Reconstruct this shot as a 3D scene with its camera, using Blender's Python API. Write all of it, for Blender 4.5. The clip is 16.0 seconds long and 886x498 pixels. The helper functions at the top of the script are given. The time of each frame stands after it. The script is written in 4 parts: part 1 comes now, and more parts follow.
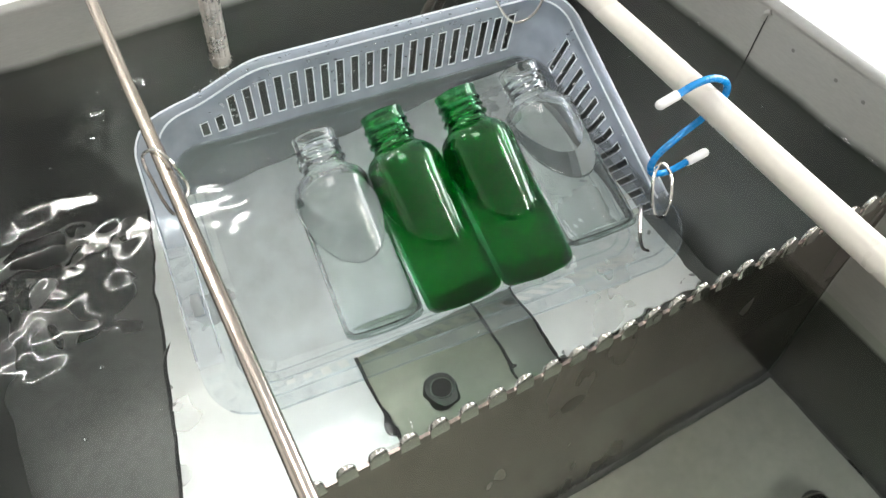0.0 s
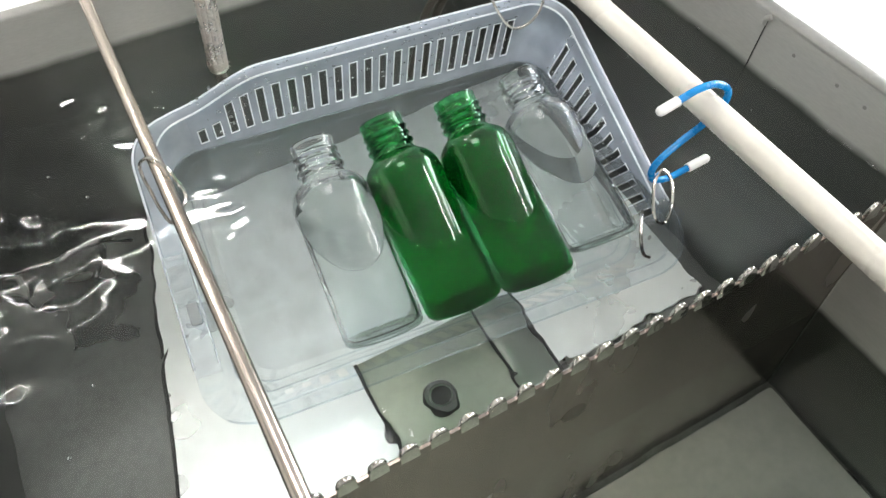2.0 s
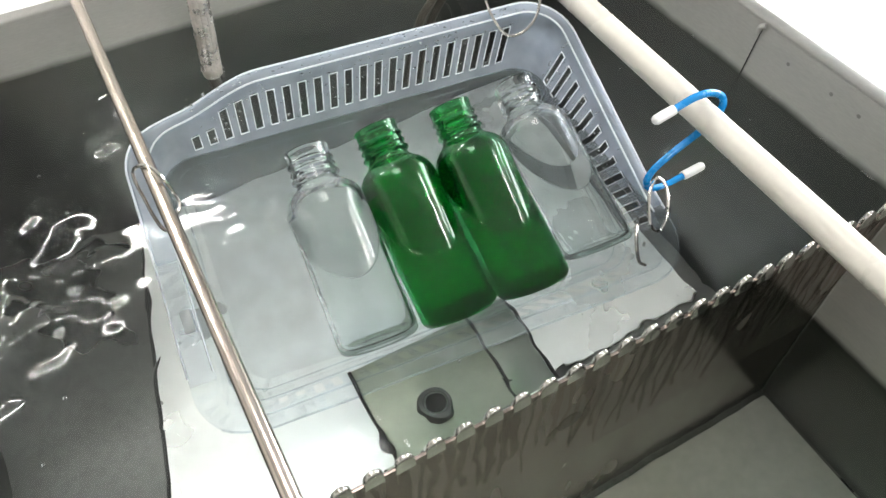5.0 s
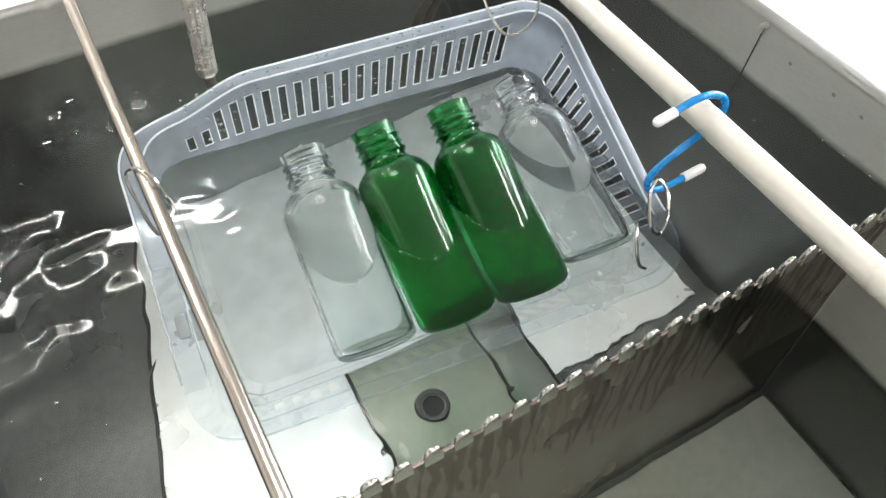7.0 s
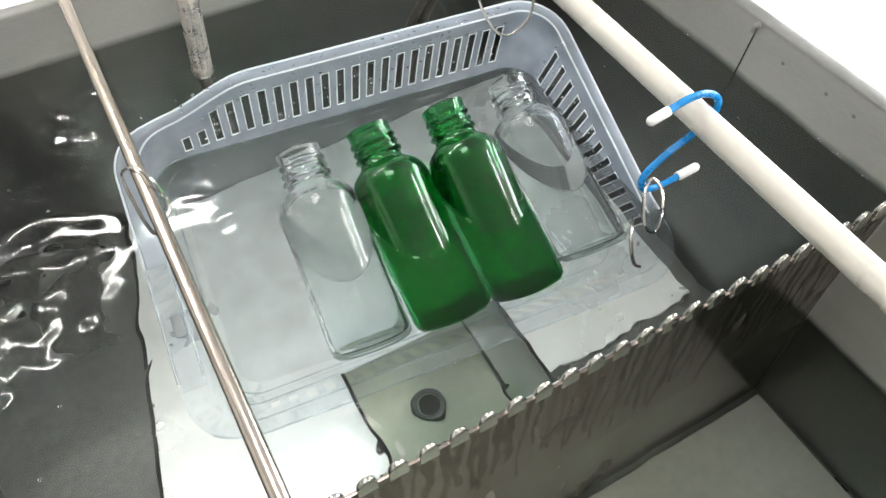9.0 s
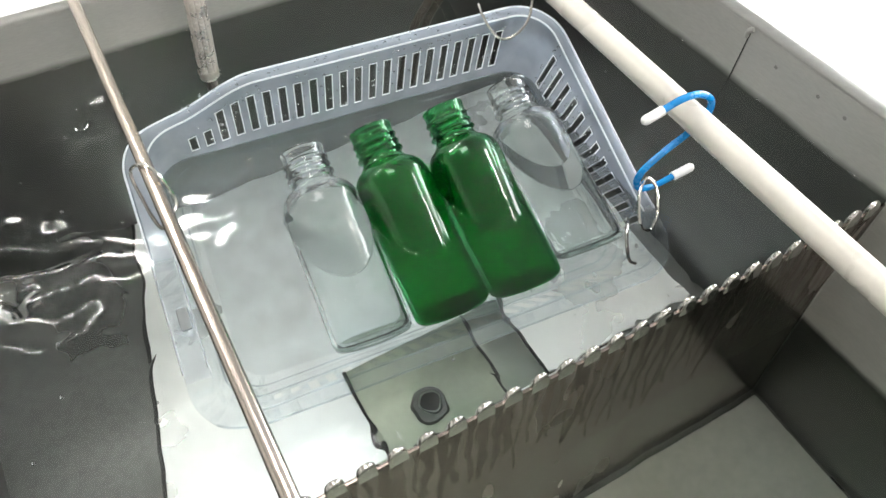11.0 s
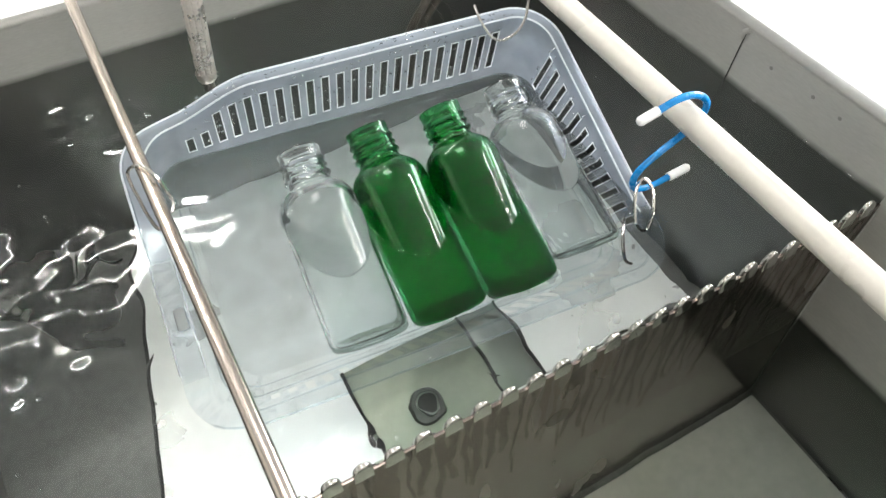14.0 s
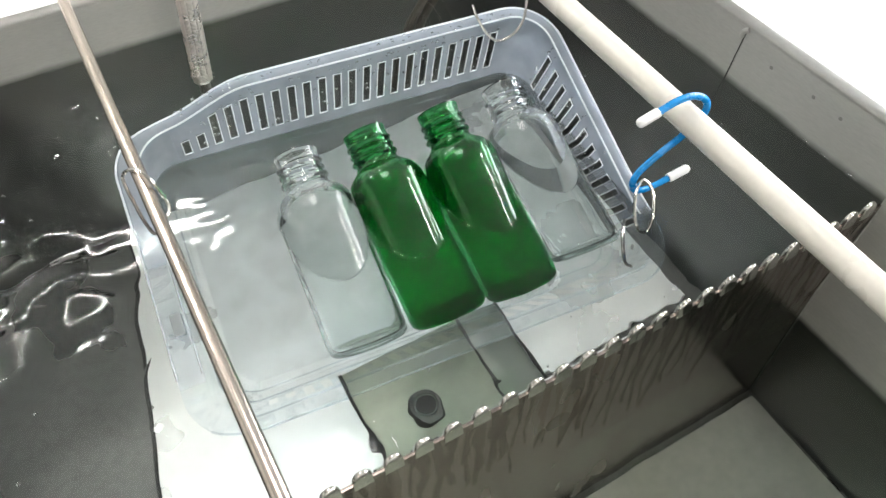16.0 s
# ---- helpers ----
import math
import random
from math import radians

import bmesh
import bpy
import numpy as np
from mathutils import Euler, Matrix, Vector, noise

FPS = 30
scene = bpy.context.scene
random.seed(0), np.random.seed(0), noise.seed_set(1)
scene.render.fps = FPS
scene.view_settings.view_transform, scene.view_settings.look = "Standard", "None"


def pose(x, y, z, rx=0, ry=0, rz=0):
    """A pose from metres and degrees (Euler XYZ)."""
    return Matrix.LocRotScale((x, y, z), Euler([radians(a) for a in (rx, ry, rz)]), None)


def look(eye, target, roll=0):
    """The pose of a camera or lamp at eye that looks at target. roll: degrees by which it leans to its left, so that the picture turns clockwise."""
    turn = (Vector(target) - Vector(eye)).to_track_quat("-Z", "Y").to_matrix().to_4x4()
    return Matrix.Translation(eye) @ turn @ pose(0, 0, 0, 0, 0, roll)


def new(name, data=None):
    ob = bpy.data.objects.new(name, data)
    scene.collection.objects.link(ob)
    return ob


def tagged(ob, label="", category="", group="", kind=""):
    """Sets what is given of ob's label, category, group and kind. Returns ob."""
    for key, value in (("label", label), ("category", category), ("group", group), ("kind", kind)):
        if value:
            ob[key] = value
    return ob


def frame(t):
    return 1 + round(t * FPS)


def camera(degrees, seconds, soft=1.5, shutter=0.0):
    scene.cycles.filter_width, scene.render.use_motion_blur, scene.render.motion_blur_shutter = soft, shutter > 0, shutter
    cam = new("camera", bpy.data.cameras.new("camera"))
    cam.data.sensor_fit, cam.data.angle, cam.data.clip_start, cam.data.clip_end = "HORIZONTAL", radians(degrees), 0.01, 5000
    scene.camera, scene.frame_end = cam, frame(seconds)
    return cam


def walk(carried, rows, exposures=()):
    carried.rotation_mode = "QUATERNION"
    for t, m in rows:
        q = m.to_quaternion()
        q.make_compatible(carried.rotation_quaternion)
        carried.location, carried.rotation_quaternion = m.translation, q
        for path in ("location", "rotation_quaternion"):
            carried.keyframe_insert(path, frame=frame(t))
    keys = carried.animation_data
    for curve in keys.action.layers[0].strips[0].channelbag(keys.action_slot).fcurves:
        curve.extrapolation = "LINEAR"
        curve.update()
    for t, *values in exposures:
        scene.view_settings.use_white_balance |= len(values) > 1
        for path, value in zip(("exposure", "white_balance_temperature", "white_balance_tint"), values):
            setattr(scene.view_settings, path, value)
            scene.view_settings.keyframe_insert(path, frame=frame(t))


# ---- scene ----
cam = camera(61.6, 16.0)
PATH = [
    (0, (-0.005, -0.152, 0.375), (0.574, 0.933, -1.202), -0.7),
    (0.5, (-0.006, -0.153, 0.373), (0.579, 0.942, -1.195), -0.9),
    (1, (-0.005, -0.151, 0.374), (0.58, 0.942, -1.196), -0.7),
    (1.5, (-0.004, -0.15, 0.373), (0.583, 0.943, -1.196), -0.7),
    (2, (-0.003, -0.148, 0.374), (0.581, 0.942, -1.198), -0.8),
    (2.5, (-0.004, -0.148, 0.374), (0.586, 0.944, -1.194), -0.5),
    (3, (-0.004, -0.147, 0.374), (0.592, 0.945, -1.193), -0.2),
    (3.5, (-0.004, -0.146, 0.375), (0.601, 0.941, -1.192), 0.0),
    (4, (-0.004, -0.146, 0.374), (0.602, 0.943, -1.19), -0.0),
    (6.5, (0.0, -0.138, 0.374), (0.604, 0.937, -1.2), 0.2),
    (7, (0.001, -0.136, 0.374), (0.605, 0.933, -1.205), 0.3),
    (7.5, (0.0, -0.137, 0.373), (0.611, 0.932, -1.203), 0.6),
    (8, (0.001, -0.138, 0.374), (0.615, 0.93, -1.203), 0.5),
    (8.5, (0.002, -0.138, 0.374), (0.615, 0.93, -1.201), 0.5),
    (9, (0.0, -0.139, 0.374), (0.615, 0.93, -1.2), 0.5),
    (11.5, (-0.007, -0.157, 0.376), (0.62, 0.948, -1.168), 0.4),
    (12, (-0.008, -0.159, 0.376), (0.625, 0.95, -1.164), 0.5),
    (12.5, (-0.007, -0.156, 0.376), (0.625, 0.947, -1.168), 0.5),
    (13, (-0.006, -0.156, 0.377), (0.622, 0.945, -1.169), 0.4),
    (13.5, (-0.007, -0.157, 0.376), (0.625, 0.949, -1.167), 0.4),
    (14, (-0.005, -0.156, 0.376), (0.621, 0.946, -1.171), 0.3),
    (14.5, (-0.004, -0.156, 0.376), (0.624, 0.945, -1.171), 0.3),
    (15, (-0.003, -0.154, 0.376), (0.624, 0.944, -1.174), 0.3),
    (15.5, (-0.004, -0.15, 0.376), (0.627, 0.94, -1.178), 0.6),
    (16, (-0.003, -0.15, 0.376), (0.626, 0.94, -1.179), 0.4),
]
walk(cam, [(t, look(eye, target, roll)) for t, eye, target, roll in PATH], [(0, 0.04), (16, 0.08)])

# ---- light ----
world = bpy.data.worlds.new("room_world")
scene.world = world
world.use_nodes = True
world.node_tree.nodes["Background"].inputs[0].default_value = (0.80, 0.88, 1.0, 1)
world.node_tree.nodes["Background"].inputs[1].default_value = 0.05
TUBE_GLOW = 62.0
WINDOW_GLOW = 15.0

# ---- sizes of the place, fitted to the camera's view (metres, water level at z = 0) ----
X0, X1, Y0, Y1 = -0.2155, 0.4345, 0.0, 0.423      # main tank, inside
YF = -0.42                                      # front of the overflow chamber
RIM, FLOOR, LOW = 0.052, -0.30, -0.130


LEVEL = 0.0035                                  # the usual height of the water


# ---- mesh helpers ----
def finish(name, bm, material, parent=None, label="", smooth=True):
    me = bpy.data.meshes.new(name)
    bmesh.ops.recalc_face_normals(bm, faces=bm.faces)
    bm.to_mesh(me)
    bm.free()
    if material:
        me.materials.append(material)
    if smooth:
        me.polygons.foreach_set("use_smooth", [True] * len(me.polygons))
        me.set_sharp_from_angle(angle=radians(38))
    ob = new(name, me)
    if parent:
        ob.parent = parent
    if label:
        ob["label"] = label
    return ob


def part(name, bm, material, parent, label=""):
    return finish(name, bm, material, parent, label)


def thing(name, m, label, category, group="", kind=""):
    ob = new(name)
    ob.empty_display_size = 0.02
    ob.matrix_world = m
    return tagged(ob, label, category, group, kind)


def box(x0, x1, y0, y1, z0, z1, bevel=0.0, bm=None):
    bm = bm or bmesh.new()
    r = bmesh.ops.create_cube(bm, size=1.0)
    for v in r["verts"]:
        v.co = Vector(((x0 + x1) / 2 + v.co.x * (x1 - x0), (y0 + y1) / 2 + v.co.y * (y1 - y0), (z0 + z1) / 2 + v.co.z * (z1 - z0)))
    if bevel:
        es = list({e for v in r["verts"] for e in v.link_edges})
        bmesh.ops.bevel(bm, geom=es, offset=bevel, segments=2, affect="EDGES", profile=0.5)
    return bm


def smooth_line(pts, n=8, closed=False):
    """Points on a smooth line through pts."""
    p = [Vector(a) for a in pts]
    out = []
    k = len(p)
    spans = k if closed else k - 1
    for i in range(spans):
        a = p[(i - 1) % k] if closed or i > 0 else p[0] * 2 - p[1]
        b, c = p[i], p[(i + 1) % k]
        d = p[(i + 2) % k] if closed or i + 2 < k else c * 2 - b
        for j in range(n):
            t = j / n
            out.append(0.5 * (2 * b + (c - a) * t + (2 * a - 5 * b + 4 * c - d) * t * t + (3 * b - a - 3 * c + d) * t ** 3))
    if not closed:
        out.append(p[-1])
    return out


def tube(line, radius, seg=10, closed=False, bm=None, caps=True):
    """A round bar along a line; radius is a number or one number per point."""
    bm = bm or bmesh.new()
    n = len(line)
    rr = radius if isinstance(radius, (list, tuple)) else [radius] * n
    rings, side = [], None
    for i, p in enumerate(line):
        q0 = line[(i - 1) % n] if closed or i else p
        q1 = line[(i + 1) % n] if closed or i < n - 1 else p
        d = (q1 - q0).normalized()
        if side is None:
            side = d.orthogonal().normalized()
        side = (side - d * side.dot(d)).normalized()
        up = d.cross(side)
        rings.append([bm.verts.new(p + rr[i] * (math.cos(a) * side + math.sin(a) * up)) for a in (2 * math.pi * j / seg for j in range(seg))])
    for i in range(n if closed else n - 1):
        a, b = rings[i], rings[(i + 1) % n]
        off = 0
        if closed and i == n - 1:
            off = min(range(seg), key=lambda o: sum((a[j].co - b[(j + o) % seg].co).length for j in range(seg)))
        for j in range(seg):
            bm.faces.new((a[j], a[(j + 1) % seg], b[(j + 1 + off) % seg], b[(j + off) % seg]))
    if caps and not closed:
        bm.faces.new(rings[0])
        bm.faces.new(rings[-1])
    return bm


def lathe(profile, seg=40, bm=None, closed=False):
    """Turns (radius, z) pairs about the z axis."""
    bm = bm or bmesh.new()
    rings = []
    for r, z in profile:
        if r < 1e-6:
            rings.append([bm.verts.new((0, 0, z))])
        else:
            rings.append([bm.verts.new((r * math.cos(2 * math.pi * j / seg), r * math.sin(2 * math.pi * j / seg), z)) for j in range(seg)])
    pairs = list(zip(rings, rings[1:])) + ([(rings[-1], rings[0])] if closed else [])
    for a, b in pairs:
        for j in range(seg):
            f = [a[j % len(a)], a[(j + 1) % len(a)], b[(j + 1) % len(b)], b[j % len(b)]]
            f = list(dict.fromkeys(f))
            if len(f) > 2:
                bm.faces.new(f)
    return bm


# ---- materials ----
def material(name):
    m = bpy.data.materials.new(name)
    m.use_nodes = True
    nt = m.node_tree
    nt.nodes.clear()
    out = nt.nodes.new("ShaderNodeOutputMaterial")
    return m, nt, out


def node(nt, kind, **kw):
    n = nt.nodes.new(kind)
    for k, v in kw.items():
        n.inputs[k].default_value = v
    return n


def surface(name, color, rough=0.5, metal=0.0, spread=0.15, size=(8, 120), stretch=(1, 1, 1), bump=0.1, dist=0.0005, rough_spread=0.12, spec=0.5, per_object=0.0):
    """A principled surface whose colour, gloss and relief vary at two scales."""
    m, nt, out = material(name)
    b = node(nt, "ShaderNodeBsdfPrincipled", **{"Metallic": metal, "Specular IOR Level": spec})
    tc = nt.nodes.new("ShaderNodeTexCoord")
    mp = nt.nodes.new("ShaderNodeMapping")
    mp.inputs["Scale"].default_value = stretch
    nt.links.new(tc.outputs["Object"], mp.inputs[0])
    big = node(nt, "ShaderNodeTexNoise", Scale=size[0], Detail=4.0, Roughness=0.6)
    fine = node(nt, "ShaderNodeTexNoise", Scale=size[1], Detail=3.0, Roughness=0.6)
    nt.links.new(mp.outputs[0], big.inputs["Vector"])
    nt.links.new(mp.outputs[0], fine.inputs["Vector"])
    add = nt.nodes.new("ShaderNodeMath")
    add.operation = "ADD"
    nt.links.new(big.outputs[0], add.inputs[0])
    nt.links.new(fine.outputs[0], add.inputs[1])
    ramp = node(nt, "ShaderNodeMapRange", **{"From Min": 0.6, "From Max": 1.4, "To Min": 1 - spread, "To Max": 1 + spread})
    nt.links.new(add.outputs[0], ramp.inputs[0])
    mul = nt.nodes.new("ShaderNodeVectorMath")
    mul.operation = "SCALE"
    mul.inputs[0].default_value = color
    nt.links.new(ramp.outputs[0], mul.inputs["Scale"])
    nt.links.new(mul.outputs[0], b.inputs["Base Color"])
    rr = node(nt, "ShaderNodeMapRange", **{"From Min": 0.3, "From Max": 0.7, "To Min": max(0.02, rough - rough_spread), "To Max": min(1, rough + rough_spread)})
    nt.links.new(big.outputs[0], rr.inputs[0])
    nt.links.new(rr.outputs[0], b.inputs["Roughness"])
    bp = node(nt, "ShaderNodeBump", Strength=bump, Distance=dist)
    nt.links.new(fine.outputs[0], bp.inputs["Height"])
    nt.links.new(bp.outputs[0], b.inputs["Normal"])
    nt.links.new(b.outputs[0], out.inputs[0])
    return m


def glow(name, color, strength):
    m, nt, out = material(name)
    e = nt.nodes.new("ShaderNodeEmission")
    e.inputs[0].default_value = (*color, 1)
    e.inputs[1].default_value = strength
    nt.links.new(e.outputs[0], out.inputs[0])
    return m


def glass(name, color, ior=1.5, rough=0.0, bump=0.0, scale=60):
    m, nt, out = material(name)
    g = node(nt, "ShaderNodeBsdfPrincipled", **{"Base Color": (*color, 1), "Roughness": rough, "IOR": ior, "Transmission Weight": 1.0})
    if bump:
        tc = nt.nodes.new("ShaderNodeTexCoord")
        n = node(nt, "ShaderNodeTexNoise", Scale=scale, Detail=2.0)
        nt.links.new(tc.outputs["Object"], n.inputs["Vector"])
        bp = node(nt, "ShaderNodeBump", Strength=bump, Distance=0.001)
        nt.links.new(n.outputs[0], bp.inputs["Height"])
        nt.links.new(bp.outputs[0], g.inputs["Normal"])
    nt.links.new(g.outputs[0], out.inputs[0])
    return m


def frosted(name, color, clear, rough=0.22, wet_gain=0.0):
    """Thin milky plastic: part of the light goes straight through, part is scattered; water makes it clearer."""
    m, nt, out = material(name)
    tc = nt.nodes.new("ShaderNodeTexCoord")
    n = node(nt, "ShaderNodeTexNoise", Scale=35.0, Detail=4.0)
    fine = node(nt, "ShaderNodeTexNoise", Scale=420.0, Detail=2.0)
    nt.links.new(tc.outputs["Object"], n.inputs["Vector"])
    nt.links.new(tc.outputs["Object"], fine.inputs["Vector"])
    through_ = node(nt, "ShaderNodeBsdfTransparent", Color=(0.93, 0.96, 0.98, 1))
    body = node(nt, "ShaderNodeBsdfPrincipled", **{"Base Color": (*color, 1), "Roughness": rough, "IOR": 1.45})
    thin = node(nt, "ShaderNodeBsdfTranslucent", Color=(*color, 1))
    bp = node(nt, "ShaderNodeBump", Strength=0.15, Distance=0.0005)
    nt.links.new(fine.outputs[0], bp.inputs["Height"])
    nt.links.new(bp.outputs[0], body.inputs["Normal"])
    m1 = node(nt, "ShaderNodeMixShader", Fac=0.45)
    nt.links.new(body.outputs[0], m1.inputs[1])
    nt.links.new(thin.outputs[0], m1.inputs[2])
    f = node(nt, "ShaderNodeMapRange", **{"From Min": 0.3, "From Max": 0.7, "To Min": clear - 0.07, "To Max": clear + 0.07})
    nt.links.new(n.outputs[0], f.inputs[0])
    geo = nt.nodes.new("ShaderNodeNewGeometry")
    sep = nt.nodes.new("ShaderNodeSeparateXYZ")
    nt.links.new(geo.outputs["Position"], sep.inputs[0])
    in_water = node(nt, "ShaderNodeMapRange", **{"From Min": 0.002, "From Max": 0.005, "To Min": wet_gain, "To Max": 0.0})
    nt.links.new(sep.outputs["Z"], in_water.inputs[0])
    sum_ = node(nt, "ShaderNodeMath")
    sum_.operation = "ADD"
    nt.links.new(f.outputs[0], sum_.inputs[0])
    nt.links.new(in_water.outputs[0], sum_.inputs[1])
    m2 = nt.nodes.new("ShaderNodeMixShader")
    nt.links.new(sum_.outputs[0], m2.inputs[0])
    nt.links.new(m1.outputs[0], m2.inputs[1])
    nt.links.new(through_.outputs[0], m2.inputs[2])
    nt.links.new(m2.outputs[0], out.inputs[0])
    return m


def shaded_steel(name, color, in_water):
    """Brushed steel: glossy and painted dark with shade under water, hazy dried deposits above the waterline."""
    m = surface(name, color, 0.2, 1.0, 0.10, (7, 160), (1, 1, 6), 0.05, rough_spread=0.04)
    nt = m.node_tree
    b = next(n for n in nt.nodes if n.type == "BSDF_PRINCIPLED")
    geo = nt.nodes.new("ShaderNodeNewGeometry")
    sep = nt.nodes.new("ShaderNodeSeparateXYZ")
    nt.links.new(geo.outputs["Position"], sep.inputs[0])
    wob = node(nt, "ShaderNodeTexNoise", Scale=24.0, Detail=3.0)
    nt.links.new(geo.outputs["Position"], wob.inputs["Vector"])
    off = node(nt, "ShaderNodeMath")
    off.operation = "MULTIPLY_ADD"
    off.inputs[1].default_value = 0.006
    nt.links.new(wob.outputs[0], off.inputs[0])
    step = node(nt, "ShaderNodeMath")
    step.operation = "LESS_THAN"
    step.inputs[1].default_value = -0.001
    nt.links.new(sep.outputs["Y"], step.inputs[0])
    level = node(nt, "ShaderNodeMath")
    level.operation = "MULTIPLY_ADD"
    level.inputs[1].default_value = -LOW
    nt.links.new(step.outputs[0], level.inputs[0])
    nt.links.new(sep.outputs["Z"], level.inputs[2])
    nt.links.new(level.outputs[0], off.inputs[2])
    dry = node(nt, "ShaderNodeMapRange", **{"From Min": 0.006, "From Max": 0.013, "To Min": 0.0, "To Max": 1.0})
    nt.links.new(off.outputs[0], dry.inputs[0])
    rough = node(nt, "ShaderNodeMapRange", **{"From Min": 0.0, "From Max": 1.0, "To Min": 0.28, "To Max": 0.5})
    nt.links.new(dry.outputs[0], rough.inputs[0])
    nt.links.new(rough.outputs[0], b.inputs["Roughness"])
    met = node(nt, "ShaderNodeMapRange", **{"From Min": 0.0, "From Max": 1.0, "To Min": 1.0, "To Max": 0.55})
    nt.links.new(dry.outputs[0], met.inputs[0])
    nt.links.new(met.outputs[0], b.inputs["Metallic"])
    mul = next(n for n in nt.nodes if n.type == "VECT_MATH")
    # below the waterline the colour carries painted underwater shade
    tint_layer = node(nt, "ShaderNodeMix")
    tint_layer.data_type = "RGBA"
    tint_layer.blend_type = "MIX"
    tint_layer.inputs[7].default_value = (*color, 1)
    tint_layer.inputs[6].default_value = (*in_water, 1)
    nt.links.new(dry.outputs[0], tint_layer.inputs[0])
    nt.links.new(tint_layer.outputs[2], mul.inputs[0])
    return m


STEEL = shaded_steel("brushed_steel", (0.42, 0.42, 0.40), (0.075, 0.08, 0.074))
# brown reflection from the overflow chamber is put into the weir's base colour
STEEL_WEIR = surface("weir_steel", (0.27, 0.225, 0.205), 0.22, 1.0, 0.14, (9, 150), (1, 1, 0.3), 0.06)
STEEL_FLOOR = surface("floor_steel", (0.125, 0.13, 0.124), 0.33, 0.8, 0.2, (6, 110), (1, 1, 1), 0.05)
# plate tones: reflected light and shade of one steel floor, put into colour
LIT_PLATE = surface("lit_plate", (0.86, 0.89, 0.88), 0.30, 0.6, 0.06, (9, 90), (1, 1, 1), 0.04, rough_spread=0.04)
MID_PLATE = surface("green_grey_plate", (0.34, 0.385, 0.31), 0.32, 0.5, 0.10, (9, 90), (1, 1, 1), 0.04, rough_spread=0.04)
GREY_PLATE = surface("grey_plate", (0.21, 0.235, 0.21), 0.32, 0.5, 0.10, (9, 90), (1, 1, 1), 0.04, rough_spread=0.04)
LOW_PLATE = surface("overflow_plate", (0.52, 0.53, 0.49), 0.34, 0.35, 0.12, (6, 90), (1, 1, 1), 0.04, rough_spread=0.04)
ROUND_SPOT = surface("dark_round_spot", (0.17, 0.142, 0.130), 0.3, 1.0, 0.1)
PIT = surface("pitted_steel", (0.24, 0.24, 0.23), 0.5, 0.6, 0.1)
DRAIN_DARK = surface("drain_dark", (0.02, 0.022, 0.02), 0.5, 0.3, 0.2)
CHROME = surface("polished_wire", (0.62, 0.60, 0.57), 0.16, 1.0, 0.08, (60, 400), (1, 1, 1), 0.03)
ROD_STEEL = surface("rod_steel", (0.60, 0.53, 0.47), 0.24, 1.0, 0.10, (40, 300), (1, 0.1, 1), 0.05, rough_spread=0.06)
BRAID = surface("braided_steel", (0.80, 0.74, 0.69), 0.30, 1.0, 0.12, (80, 500))
RUBBER = surface("dark_hose", (0.05, 0.045, 0.035), 0.4, 0.0, 0.2, (60, 300))
PVC = surface("cream_pipe", (0.64, 0.61, 0.55), 0.32, 0.0, 0.05, (14, 220), (1, 1, 1), 0.05)
BLUE = surface("blue_vinyl", (0.005, 0.20, 0.52), 0.28, 0.0, 0.08, (60, 300), (1, 1, 1), 0.05)
WHITE_TIP = surface("white_vinyl", (0.80, 0.80, 0.80), 0.35, 0.0, 0.04, (60, 300), (1, 1, 1), 0.05)
BENCH = surface("white_laminate", (0.86, 0.86, 0.85), 0.4, 0.0, 0.03, (3, 60), (1, 1, 1), 0.03)
PAINT = surface("wall_paint", (0.62, 0.62, 0.60), 0.7, 0.0, 0.05, (2, 50))
CEIL = surface("ceiling_paint", (0.40, 0.40, 0.39), 0.8, 0.0, 0.04, (2, 50))
DARK_FLOOR = surface("room_floor", (0.22, 0.21, 0.20), 0.5, 0.0, 0.1, (3, 50))
PLASTIC = frosted("milky_plastic", (0.68, 0.74, 0.83), 0.60, wet_gain=0.20)
PLASTIC_EDGE = frosted("thick_plastic_edge", (0.86, 0.89, 0.92), 0.12, wet_gain=0.55)
PLASTIC_THIN = frosted("clear_plastic", (0.54, 0.58, 0.60), 0.85)
PLASTIC_WET = frosted("wet_plastic", (0.62, 0.67, 0.70), 0.72, wet_gain=0.21)
LUG = frosted("lug_plastic", (0.45, 0.47, 0.47), 0.25)
CLEAR = glass("clear_glass", (0.935, 0.955, 0.945))
CLEAR_WET = glass("clear_glass_against_water", (0.935, 0.955, 0.945), 1.125)
GREEN = glass("green_glass", (0.05, 0.43, 0.13))
GREEN_WET = glass("green_glass_against_water", (0.05, 0.43, 0.13), 1.125)
WATER_LOW = glass("drained_water", (0.72, 0.81, 0.72), 1.333, 0.06)
WATER = glass("water", (0.965, 0.985, 0.97), 1.333)
BEAD = glass("water_bead", (0.98, 0.99, 0.99), 1.333)


def tint_layer(name, tint, gloss):
    """A thin clear layer, faintly tinted and a little glossy."""
    m, nt, out = material(name)
    t = node(nt, "ShaderNodeBsdfTransparent", Color=(*tint, 1))
    g = node(nt, "ShaderNodeBsdfGlossy", Roughness=0.08)
    mx = node(nt, "ShaderNodeMixShader", Fac=gloss)
    nt.links.new(t.outputs[0], mx.inputs[1])
    nt.links.new(g.outputs[0], mx.inputs[2])
    nt.links.new(mx.outputs[0], out.inputs[0])
    return m


